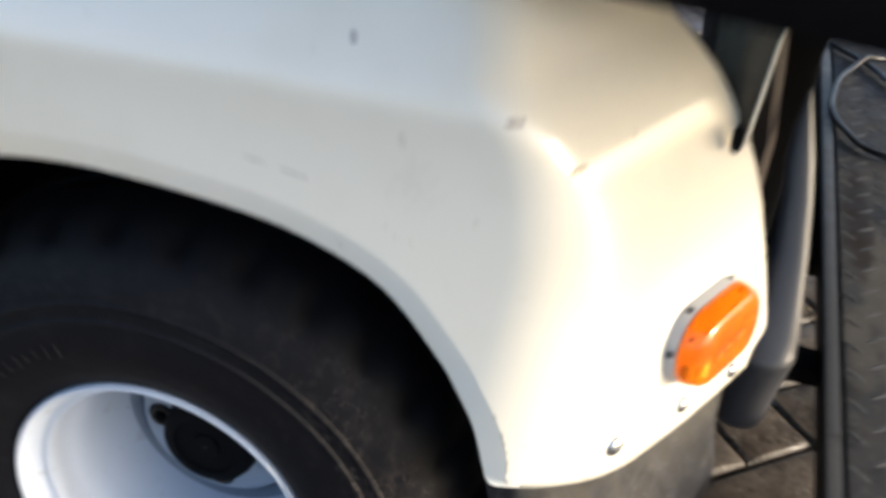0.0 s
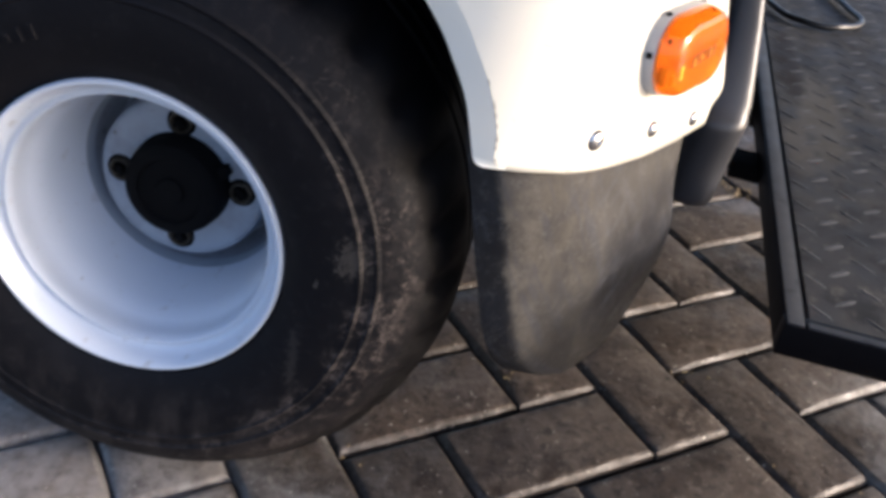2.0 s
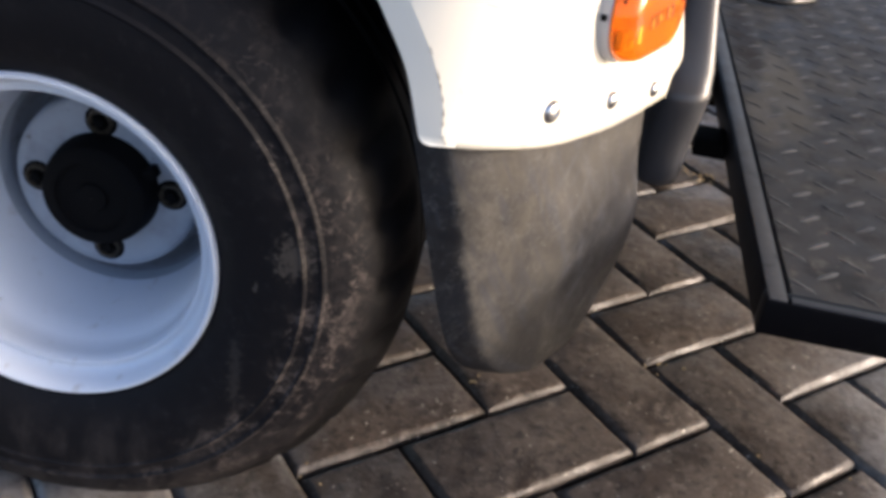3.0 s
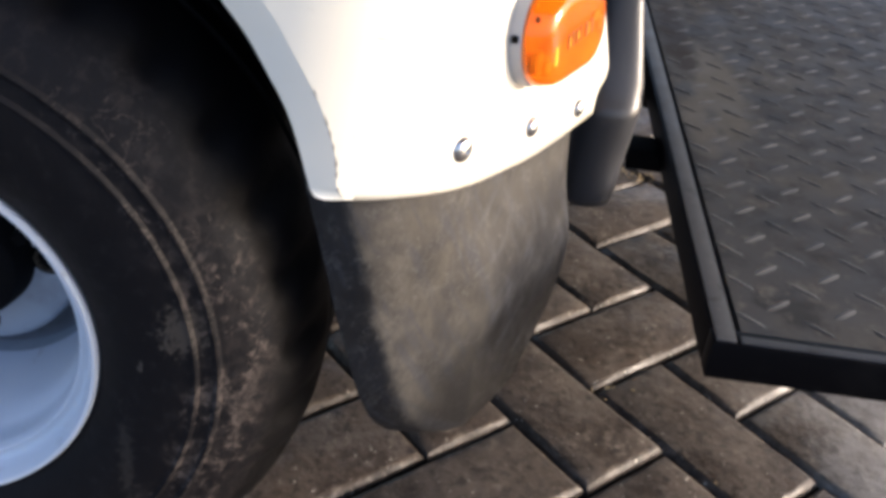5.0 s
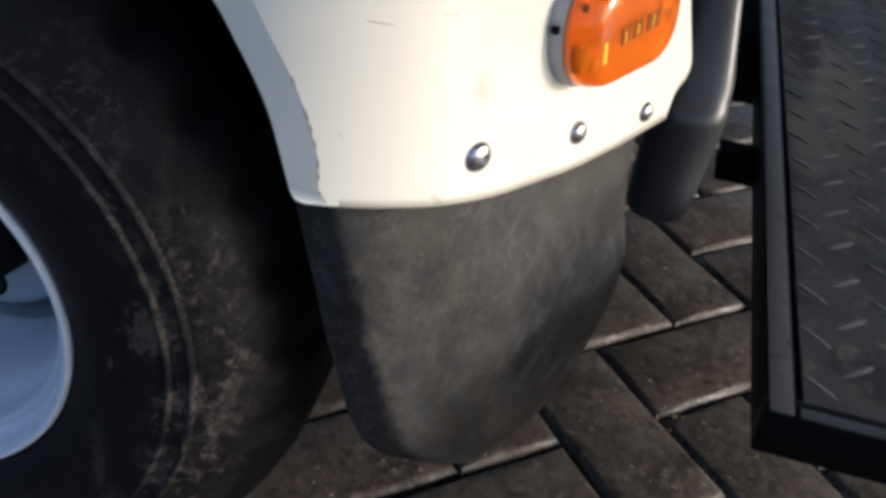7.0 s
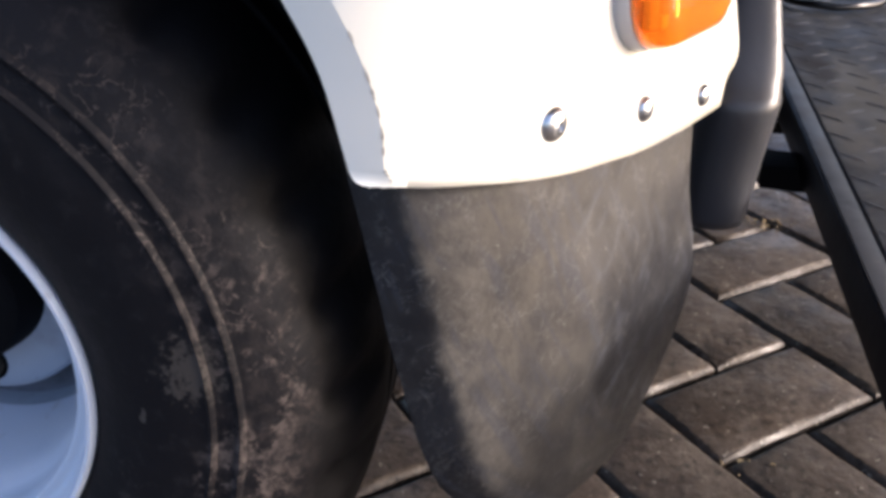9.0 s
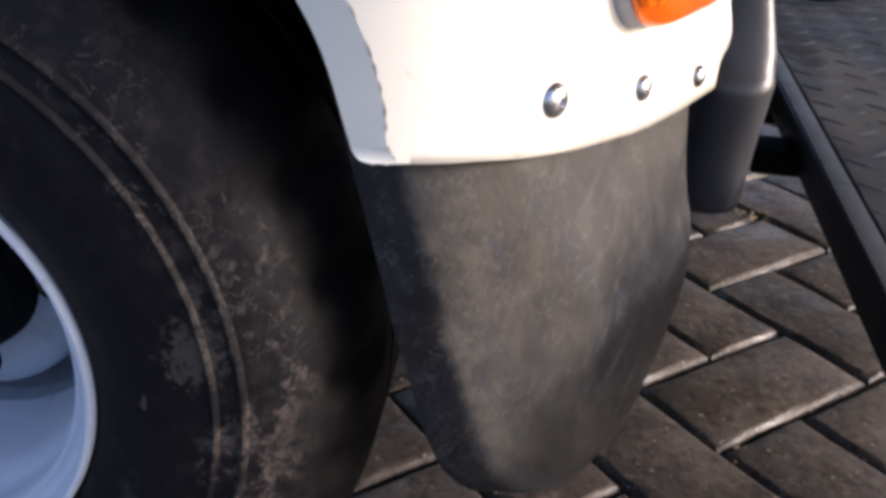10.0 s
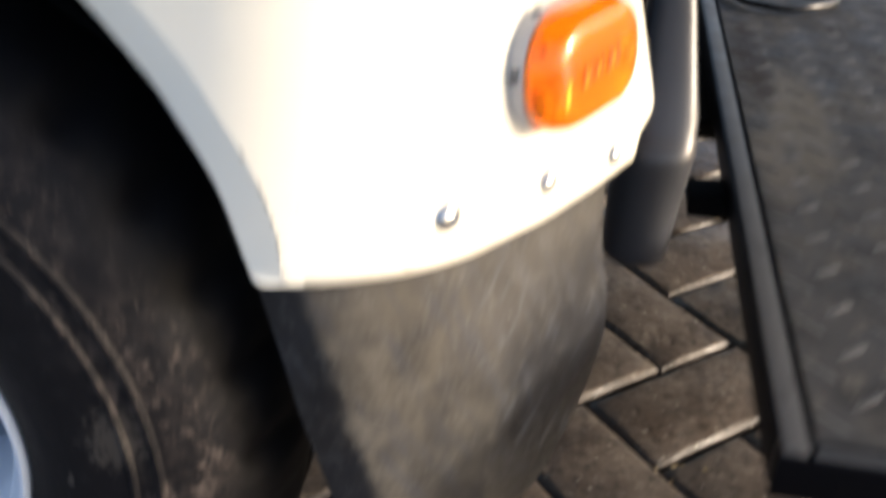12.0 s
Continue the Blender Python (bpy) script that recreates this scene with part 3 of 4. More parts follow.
def mud_flap():
    bm = bmesh.new()
    left = [(0.157, -0.06), (0.1588, -0.15), (0.1615, -0.235), (0.1675, -0.32), (0.1755, -0.397), (0.19, -0.475), (0.20, -0.51), (0.222, -0.565), (0.25, -0.61), (0.275, -0.655), (0.30, -0.70), (0.33, -0.765), (0.36, -0.83), (0.41, -0.88)]
    right = [(0.157, 0.030), (0.1588, 0.055), (0.1615, 0.075), (0.1675, 0.096), (0.1765, 0.112), (0.19, 0.122), (0.21, 0.1235), (0.24, 0.121), (0.29, 0.118), (0.34, 0.123), (0.41, 0.123)]
    rows, runs = [], []
    zs = [0.157, 0.1576, 0.1586, 0.160, 0.1625, 0.166, 0.1725, 0.182] + [0.194 + 0.0105 * i for i in range(20)]
    for z in zs:
        push = -0.006 + 0.018 * smooth01((0.362 - z) / 0.10) - 0.006 * smooth01((0.24 - z) / 0.10)
        if z > 0.345:
            push -= 0.004 * smooth01((z - 0.345) / 0.02)
        l, r = lerp(left, z), lerp(right, z)
        m = 64
        pts = [flap_plan(l + (r - l) * i / m, push, 0.55 * smooth01((0.36 - z) / 0.09)) for i in range(m + 1)]
        row = []
        run = 0.0
        for i, p in enumerate(pts):
            if i:
                run += (p - pts[i - 1]).length
            t = (pts[min(i + 1, m)] - pts[max(i - 1, 0)]).normalized()
            nrm = Vector((t.y, -t.x, 0))
            # the edge towards the wheel is folded back, and the whole sheet is a little wavy
            fold = 0.021 - run
            wave = 0.0016 * math.sin(z * 38 + run * 22) + 0.001 * math.sin(z * 70 - run * 45)
            p = p - nrm * (0.62 * (math.sqrt(fold * fold + 0.005 ** 2) + fold) / 2) + nrm * wave * smooth01((0.34 - z) / 0.05)
            row.append((p.x, p.y, z))
            runs.append((run, z))
        rows.append(row)
    grid(bm, rows)
    layer = bm.loops.layers.uv.new("metres")
    bm.verts.index_update()
    for f in bm.faces:
        for lp in f.loops:
            lp[layer].uv = runs[lp.vert.index]
    bmesh.ops.recalc_face_normals(bm, faces=bm.faces[:])
    if sum((f.normal.dot(RN) for f in bm.faces)) < 0:
        bmesh.ops.reverse_faces(bm, faces=bm.faces[:])
    ob = cpart("mud_flap", bm, RUBBER_FLAP, "dull black rubber mud flap, dusty and scuffed", 60)
    so = ob.modifiers.new("thickness", "SOLIDIFY")
    so.thickness, so.offset = 0.005, -1
    be = ob.modifiers.new("round", "BEVEL")
    be.width, be.segments, be.limit_method = 0.0015, 2, "ANGLE"
    return ob


mud_flap()


# ---- screws along the lip ----
def basis(p, nrm, up=(0, 0, 1)):
    z = Vector(nrm).normalized()
    x = Vector(up).cross(z).normalized()
    y = z.cross(x)
    return Matrix((x, y, z)).transposed().to_4x4(), Matrix.Translation(p)


def dome_screw(p, nrm, r, turn):
    bm = bmesh.new()
    rows = []
    for j, (rr, h) in enumerate([(1.0, 0.0), (1.0, 0.12), (0.93, 0.28), (0.78, 0.45), (0.55, 0.58), (0.34, 0.63)]):
        row = []
        for k in range(24):
            a = 2 * math.pi * k / 24
            row.append((rr * r * math.cos(a), rr * r * math.sin(a), h * r))
        rows.append(row)
    # cross-shaped recess
    row = []
    for k in range(24):
        a = 2 * math.pi * k / 24
        row.append((0.28 * r * math.cos(a), 0.28 * r * math.sin(a), 0.64 * r if k % 6 else 0.2 * r))
    rows.append(row)
    vs = grid(bm, rows, closed=True)
    mid = bm.verts.new((0, 0, 0.15 * r))
    for k in range(24):
        bm.faces.new((vs[-1][k], vs[-1][(k + 1) % 24], mid))
    rot, mv = basis(p, nrm)
    bmesh.ops.transform(bm, matrix=mv @ rot @ pose(0, 0, 0, 0, 0, turn), verts=bm.verts[:])
    bmesh.ops.recalc_face_normals(bm, faces=bm.faces[:])
    return bm


for s, z, r, turn in ((-0.076, 0.3748, 0.0080, 20), (0.0, 0.3615, 0.0066, 50), (0.074, 0.3505, 0.0062, 5)):
    nrm = RN if s > -0.07 else Vector((0.8, -0.6, 0))
    p = rear_point(s, z, 0.0)
    if s < -0.07:
        p = Vector((-0.1650, -0.2640, z))
    cpart("screw", dome_screw(p, nrm, r, turn), CHROME, "chromed dome-head screw", 35)


# ---- amber marker lamp ----
def rounded(w, h, r, steps=6, pw=1.0):
    pts = []
    for cx, cy, a0 in ((w - r, h - r, 0), (-(w - r), h - r, 90), (-(w - r), -(h - r), 180), (w - r, -(h - r), 270)):
        for k in range(steps + 1):
            a = radians(a0 + 90 * k / steps)
            pts.append((cx + r * math.cos(a), cy + r * math.sin(a)))
    return pts


def marker_lamp():
    lamp = empty("marker_lamp", cart)
    tagged(lamp, "oval amber marker lamp on a grey base")
    c = rear_point(0.0135, 0.4208, 0.0)
    rot, mv = basis(c, RN + Vector((0, 0, 0.1)))
    lamp.matrix_basis = Matrix.Translation((0.48, -0.29, 0)) @ mv @ rot

    def layers(spec, cap=True):
        bm = bmesh.new()
        rows = []
        for w, h, r, d in spec:
            rows.append([(x, y, d) for x, y in rounded(w, h, r)])
        vs = grid(bm, rows, closed=True)
        if cap:
            bm.faces.new(vs[-1])
        bmesh.ops.recalc_face_normals(bm, faces=bm.faces[:])
        return bm

    part("base", layers([(0.0478, 0.0300, 0.0275, -0.006), (0.0478, 0.0300, 0.0275, 0.006), (0.047, 0.0293, 0.027, 0.0075), (0.043, 0.026, 0.022, 0.008)]), GREY_BASE, lamp, "grey plastic lamp base", 40)
    part("reflector_plate", layers([(0.0445, 0.0275, 0.0235, 0.0081), (0.0445, 0.0275, 0.0235, 0.0090), (0.030, 0.014, 0.012, 0.0092)]), REFLECTOR, lamp, "pale yellow reflector behind the lens", 40)
    lens = part("lens", layers([(0.0466, 0.0292, 0.0268, 0.0072), (0.0466, 0.0292, 0.0268, 0.0115), (0.0452, 0.0281, 0.0255, 0.0150), (0.0430, 0.0266, 0.0225, 0.0190), (0.0405, 0.0245, 0.021, 0.0218),
                                (0.036, 0.0205, 0.0175, 0.0238), (0.026, 0.0130, 0.011, 0.0248), (0.012, 0.005, 0.004, 0.0250)]), AMBER, lamp, "translucent amber plastic lens", 75)
    for x, y in ((-0.034, 0.012), (0.024, 0.019)):
        bm = revolve([(0.0017, 0.0), (0.0017, 0.0012), (0.0008, 0.0016)], 14)
        bmesh.ops.rotate(bm, cent=(0, 0, 0), matrix=Matrix.Rotation(radians(90), 3, "X"), verts=bm.verts[:])
        bmesh.ops.translate(bm, vec=(x, y, 0.0104), verts=bm.verts[:])
        part("lens_screw", bm, STEEL, lamp, "dark screw behind the lens", 40)
    for x, y, w, h in ((-0.036, -0.010, 0.007, 0.013), (-0.029, -0.013, 0.004, 0.006), (0.027, 0.003, 0.010, 0.006), (0.035, -0.003, 0.006, 0.009)):
        bm = bmesh.new()
        box(bm, (w, h, 0.004), Matrix.Translation((x, y, 0.0125)), 0.0016, 3)
        part("reflector_facet", bm, STUD, lamp, "bright yellow facet behind the lens", 60)
    for i, (x, y) in enumerate(((-0.0475, 0.004), (-0.028, 0.028), (0.026, 0.028))):
        bm = bmesh.new()
        box(bm, (0.004, 0.004, 0.004), Matrix.Translation((x, y, 0.004)), 0.0006, 1)
        part("clip", bm, DARK, lamp, "small dark clip slot", None)
    # moulded lettering that cannot be read: low bars
    for i, (x, w) in enumerate(((-0.0215, 0.0030), (-0.0160, 0.0034), (-0.0105, 0.0030), (-0.0050, 0.0026), (0.0035, 0.0056), (0.0110, 0.0050))):
        bm = bmesh.new()
        box(bm, (w, 0.0086, 0.0014), Matrix.Translation((x, -0.0005 + 0.0004 * i, 0.0249)), 0.0005, 1)
        part("raised_bar", bm, LETTER, lens, "", None)
    # glints on the lens and its lettering, put in as bright yellow bars
    for x, y, w, h in ((-0.0190, -0.0015, 0.0014, 0.0060), (-0.0075, 0.0000, 0.0014, 0.0048), (0.0072, 0.0010, 0.0012, 0.0066), (-0.0345, -0.006, 0.0030, 0.0110)):
        bm = bmesh.new()
        d = 0.0250 if x > -0.03 else 0.0236
        box(bm, (w, h, 0.0012), Matrix.Translation((x, y, d)), 0.0004, 1)
        part("glint_bar", bm, GLINT, lens, "", None)
    return lamp


marker_lamp()


# ---- wheel ----
WHEEL = (-0.478, -0.304, 0.2415)


def wheel():
    w = empty("wheel", cart)
    w.matrix_basis = Matrix.Translation((0.48, -0.29, 0)) @ pose(*WHEEL, -3.0, 0, 0)
    tagged(w, "small white steel wheel with a worn black tyre")
    # tyre, y counted from the rim's outer lip, inwards positive
    out = [(0.1145, 0.012), (0.1165, 0.0035), (0.123, -0.003), (0.135, -0.008), (0.150, -0.0115), (0.165, -0.0125), (0.173, -0.0121), (0.1755, -0.0119),
           (0.1765, -0.0126), (0.1774, -0.0129), (0.1783, -0.0124), (0.1796, -0.0108), (0.1872, -0.0098), (0.1888, -0.0108), (0.1898, -0.0112), (0.1908, -0.0108), (0.1922, -0.0088), (0.203, -0.005), (0.212, 0.001), (0.221, 0.010),
           (0.229, 0.020), (0.2355, 0.031), (0.2395, 0.043), (0.2420, 0.055)]
    mid = []
    for c in (0.072, 0.100, 0.128):
        mid += [(0.2432, c - 0.010), (0.2432, c - 0.004), (0.2365, c - 0.003), (0.2365, c + 0.003), (0.2432, c + 0.004)]
    prof = out + mid + [(r, 0.200 - y) for r, y in reversed(out)]

    def shape(r, y, k):
        a = 2 * math.pi * k / 180
        rr = r
        if r > 0.2275 and (y < 0.05 or y > 0.15) and k % 6 in (0, 1):
            rr = r - 0.006
        z = rr * math.sin(a)
        if z < -0.2385:
            rr = 0.2405 / abs(math.sin(a)) if rr > 0.2405 / abs(math.sin(a)) else rr
        return rr

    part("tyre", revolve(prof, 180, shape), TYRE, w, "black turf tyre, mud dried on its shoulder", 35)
    rim = [(0.1150, 0.013), (0.1170, 0.006), (0.1186, 0.001), (0.1186, -0.0015), (0.1172, -0.0035), (0.1152, -0.0032), (0.1132, 0.0004), (0.1116, 0.0060), (0.1098, 0.0115), (0.1076, 0.0143), (0.1058, 0.0146), (0.1040, 0.0136), (0.1024, 0.0140), (0.1010, 0.0172), (0.1003, 0.0225),
           (0.1008, 0.030), (0.0985, 0.038), (0.0950, 0.045), (0.0930, 0.058), (0.0915, 0.072), (0.0902, 0.085), (0.0892, 0.097), (0.0878, 0.109), (0.0860, 0.121), (0.0838, 0.134), (0.0812, 0.143), (0.0786, 0.148), (0.0762, 0.147), (0.0728, 0.138), (0.0712, 0.122), (0.0704, 0.108), (0.0692, 0.1005), (0.0665, 0.0984), (0.058, 0.0980), (0.040, 0.0980), (0.0395, 0.106)]
    dish = part("rim", revolve(rim, 120), RIM, w, "deep-dished white steel rim", 50)
    dish.data.materials.append(WELL_SHADE)
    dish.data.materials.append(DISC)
    # the deeper the face, the darker its enamel, in place of shade
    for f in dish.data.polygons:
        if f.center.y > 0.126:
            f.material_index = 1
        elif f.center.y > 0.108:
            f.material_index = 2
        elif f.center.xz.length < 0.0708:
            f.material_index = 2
    # worn raised marks on the wall, not readable
    rnd = random.Random(3)
    for k in range(13):
        a = radians(112 + 3.6 * k + (6 if k > 6 else 0))
        bm = bmesh.new()
        m = Matrix.Rotation(-a, 4, "Y") @ Matrix.Translation((0.1555, -0.0120, 0))
        box(bm, (rnd.choice((0.011, 0.011, 0.006)), 0.0016, rnd.uniform(0.0022, 0.0050)), m, 0.0005, 1)
        part("raised_mark", bm, TYRE, w, "", None)
    hub = [(0.0425, 0.108), (0.0422, 0.095), (0.0405, 0.082), (0.0385, 0.0765), (0.034, 0.0735), (0.028, 0.0728), (0.0265, 0.0755), (0.0255, 0.0765), (0.012, 0.0762), (0.0105, 0.0735), (0.0005, 0.0730)]
    part("hub", revolve(hub, 40), DARK, w, "black hub in the wheel's centre", 30)
    bm = bmesh.new()
    box(bm, (0.010, 0.012, 0.009), Matrix.Rotation(-radians(28), 4, "Y") @ Matrix.Translation((0.0435, 0.090, 0)), 0.0012, 1)
    part("hub_key", bm, DARK, w, "", 30)
    for k in range(4):
        a = radians(90 * k + 1)
        # a black ring stands in for the shade of the nut's recess
        seat = revolve([(0.0122, 0.0981), (0.0120, 0.0974), (0.0112, 0.0971), (0.0088, 0.0974)], 24)
        bmesh.ops.translate(seat, vec=(0.0515 * math.cos(a), 0, 0.0515 * math.sin(a)), verts=seat.verts[:])
        part("lug_recess_shade", seat, DARK, w, "black ring round a lug nut, standing for the shade in its recess", 40)
        bm = bmesh.new()
        rows = []
        for r, y in ((0.0096, 0.0985), (0.0093, 0.0960), (0.0087, 0.0945), (0.0077, 0.0942), (0.0068, 0.0952), (0.0062, 0.0972), (0.0042, 0.0972), (0.0038, 0.0930), (0.0026, 0.0922)):
            n = 18
            rows.append([(r * (1.0 if (i % 3) else 1.08) * math.cos(2 * math.pi * i / n), y, r * (1.0 if (i % 3) else 1.08) * math.sin(2 * math.pi * i / n)) for i in range(n)])
        vs = grid(bm, rows, closed=True)
        bm.faces.new(vs[-1])
        bmesh.ops.translate(bm, vec=(0.0515 * math.cos(a), 0, 0.0515 * math.sin(a)), verts=bm.verts[:])
        bmesh.ops.recalc_face_normals(bm, faces=bm.faces[:])
        nut = part("lug_nut", bm, STEEL, w, "rusty brown lug nut round a black stud", 30)
        nut.data.materials.append(DARK)
        for f in nut.data.polygons:
            if (f.center - Vector((0.0515 * math.cos(a), f.center.y, 0.0515 * math.sin(a)))).length < 0.0066:
                f.material_index = 1
    return w


wheel()


# ---- wheel well, underside and far side: plain dark panels ----
def liner():
    bm = bmesh.new()
    rows = []
    for y in (-0.285, -0.20, -0.10, -0.02):
        row = []
        for k in range(31):
            a = radians(20 + 180 * k / 30)
            row.append((WHEEL[0] + 0.262 * math.cos(a), y, WHEEL[2] + 0.02 + 0.31 * math.sin(a)))
        rows.append(row)
    vs = grid(bm, rows)
    bm.faces.new(vs[-1])
    ob = cpart("wheel_liner", bm, DARK, "black plastic wheel-arch liner", 40)
    so = ob.modifiers.new("thickness", "SOLIDIFY")
    so.thickness = 0.003
    bm = bmesh.new()
    box(bm, (1.1, 0.70, 0.34), Matrix.Translation((-0.80, 0.34, 0.44)), 0.02)
    cpart("underbody", bm, DARK, "black underbody", 30)
    bm = bmesh.new()
    box(bm, (0.06, 0.80, 0.46), Matrix.Translation((-0.09, 0.43, 0.53)), 0.006)
    cpart("rear_panel", bm, DARK, "black rear body panel behind the fender", 30)
    bm = bmesh.new()
    tube(bm, [(-0.48, -0.19, 0.243), (-0.48, 0.75, 0.243)], 0.035, 20)
    cpart("axle", bm, BLACK, "black axle tube", 40)


liner()


# ---- corner bumper behind the flap ----
def corner_bumper():
    bm = bmesh.new()
    spec = [  # height, middle, front, half width, half depth
        (0.2455, -0.056, -0.074, 0.017, 0.018), (0.2475, -0.056, -0.077, 0.0205, 0.020), (0.254, -0.0558, -0.079, 0.0220, 0.022), (0.29, -0.0548, -0.084, 0.0235, 0.024), (0.32, -0.054, -0.0925, 0.0245, 0.0265),
        (0.329, -0.0535, -0.0945, 0.0245, 0.0265), (0.3345, -0.0532, -0.0935, 0.0240, 0.024), (0.3385, -0.053, -0.0895, 0.0230, 0.020), (0.344, -0.0525, -0.0850, 0.0222, 0.016), (0.352, -0.0520, -0.0805, 0.0215, 0.013), (0.37, -0.0515, -0.071, 0.0180, 0.010), (0.41, -0.0522, -0.0465, 0.0140, 0.008),
        (0.45, -0.0565, -0.0275, 0.0120, 0.008), (0.475, -0.0610, -0.0165, 0.0112, 0.007), (0.50, -0.0643, -0.005, 0.0075, 0.006), (0.516, -0.0655, 0.0025, 0.0040, 0.004), (0.527, -0.0665, 0.0075, 0.0010, 0.002)]
    rows = []
    for z, x, y, w, d in spec:
        row = []
        for k in range(28):
            a = 2 * math.pi * k / 28
            c, s = math.cos(a), math.sin(a)
            e = 0.9 if z < 0.333 else 0.8
            row.append((x + w * math.copysign(abs(c) ** e, c), y + d + d * math.copysign(abs(s) ** e, s), z))
        rows.append(row)
    vs = grid(bm, rows, closed=True)
    bm.faces.new(vs[0])
    bm.faces.new(vs[-1])
    bmesh.ops.recalc_face_normals(bm, faces=bm.faces[:])
    cpart("corner_bumper", bm, PLASTIC, "dark grey moulded plastic corner bumper", 50)
    bm = bmesh.new()
    rows = []
    for z, x, y in ((0.30, -0.10, 0.02), (0.40, -0.098, 0.015), (0.48, -0.10, 0.01), (0.56, -0.112, 0.0), (0.62, -0.125, -0.01)):
        rows.append([(x - 0.02, y + 0.03, z), (x, y - 0.01, z), (x + 0.012, y - 0.012, z), (x + 0.02, y + 0.0, z), (x + 0.02, y + 0.06, z)])
    grid(bm, rows)
    ob = cpart("rear_trim", bm, BROWN, "dark brown trim behind the fender", 50)
    so = ob.modifiers.new("thickness", "SOLIDIFY")
    so.thickness = 0.003


corner_bumper()


# ---- rear step with its tread plate ----
STEP = pose(-0.008, -0.288, 0.0, 0, 0, -4.0)


def rear_step():
    step = empty("rear_step", cart)
    step.matrix_basis = Matrix.Translation((0.48, -0.29, 0)) @ STEP
    tagged(step, "black steel rear step with a raised tread plate, worn and dusty")
    W, L, zt = 0.50, 1.22, 0.281
    bm = bmesh.new()
    box(bm, (W, 0.016, 0.026), Matrix.Translation((W / 2, 0.008, zt - 0.013)), 0.002)
    part("front_bar", bm, BLACK, step, "", 30)
    bm = bmesh.new()
    box(bm, (0.016, L - 0.02, 0.026), Matrix.Translation((0.008, L / 2 + 0.006, zt - 0.0131)), 0.002)
    part("side_bar", bm, BLACK, step, "", 30)
    bm = bmesh.new()
    box(bm, (0.019, L - 0.02, 0.026), Matrix.Translation((W - 0.0095, L / 2 + 0.0095, zt - 0.0131)), 0.0025)
    part("side_bar", bm, BLACK, step, "", 30)
    bm = bmesh.new()
    box(bm, (W, 0.019, 0.026), Matrix.Translation((W / 2, L + 0.0095, zt - 0.013)), 0.0025)
    part("rear_bar", bm, BLACK, step, "", 30)
    # frame tops: dust and wear, and the sky's reflection put into a paler colour
    for w, l, x, y in ((0.0118, L - 0.004, 0.0080, L / 2), (W - 0.0325, 0.0068, W / 2 + 0.0005, 0.0054)):
        bm = bmesh.new()
        box(bm, (w, l, 0.0016), Matrix.Translation((x, y, zt + 0.0004)), 0.0006, 2)
        part("frame_strip", bm, STRIP, step, "dusty worn top of the frame, paler for the sky's light on it", 30)
    # sheet with raised bars in two directions
    bm = bmesh.new()
    zp = zt - 0.004
    box(bm, (W - 0.0390, L - 0.020, 0.004), Matrix.Translation((W / 2, L / 2 + 0.0030, zp - 0.002)), 0.001, 1)
    lug = [(-0.0120, 0, 0), (-0.007, 0.0024, 0.0), (0.007, 0.0024, 0), (0.0120, 0, 0), (0.007, -0.0024, 0), (-0.007, -0.0024, 0)]
    ridge = [(-0.0072, 0, 0.0008), (0.0072, 0, 0.0008)]
    dx, dy = 0.0208, 0.0416
    for i in range(int((W - 0.05) / dx)):
        for j in range(int((L - 0.05) / dy)):
            x, y = 0.0285 + i * dx, 0.034 + (j + 0.5 * (i % 2)) * dy
            m = Matrix.Translation((x, y, zp)) @ Matrix.Rotation(radians(41 if i % 2 else -41), 4, "Z")
            o = [bm.verts.new(m @ Vector(p)) for p in lug]
            r = [bm.verts.new(m @ Vector(p)) for p in ridge]
            bm.faces.new((o[0], r[0], o[1]))
            bm.faces.new((o[1], r[0], r[1], o[2]))
            bm.faces.new((o[2], r[1], o[3]))
            bm.faces.new((o[3], r[1], o[4]))
            bm.faces.new((o[4], r[1], r[0], o[5]))
            bm.faces.new((o[5], r[0], o[0]))
    bmesh.ops.recalc_face_normals(bm, faces=bm.faces[:])
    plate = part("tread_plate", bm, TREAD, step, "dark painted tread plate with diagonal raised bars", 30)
    # raised bars: slight wear, and their highlights put in as a lighter colour
    plate.data.materials.append(WORN_LIT)
    for f in plate.data.polygons:
        if f.center.z > zp + 0.0001:
            f.material_index = 1

    bm = bmesh.new()
    box(bm, (W - 0.03, L - 0.02, 0.002), Matrix.Translation((W / 2, L / 2, zp - 0.009)))
    part("under_sheet", bm, DARK, step, "black sheet under the tread plate", None)
    # rivets in the bars
    for x, y in ((0.0095, 0.03), (0.06, 0.0095), (0.0095, 0.25)):
        part("rivet", rivet((x, y, zt)), BLACK, step, "", 40)
    bm = bmesh.new()
    box(bm, (0.24, 0.036, 0.018), Matrix.Translation((0.095, 0.315, 0.2605 - 0.0095)), 0.002)
    part("support_arm", bm, DARK, step, "black square-tube arm", 30)


def rivet(p):
    bm = bmesh.new()
    rows = []
    for r, h in ((0.0020, 0.0), (0.0019, 0.0005), (0.0012, 0.0009), (0.0004, 0.001)):
        rows.append([(p[0] + r * math.cos(2 * math.pi * k / 10), p[1] + r * math.sin(2 * math.pi * k / 10), p[2] + h) for k in range(10)])
    grid(bm, rows, closed=True)
    return bm


rear_step()


def floor_pan():
    bm = bmesh.new()
    box(bm, (0.34, 0.72, 0.02), Matrix.Translation((0.02, 0.64, 0.20)), 0.006)
    cpart("floor_pan", bm, DARK, "black pan under the rear step", 30)


floor_pan()


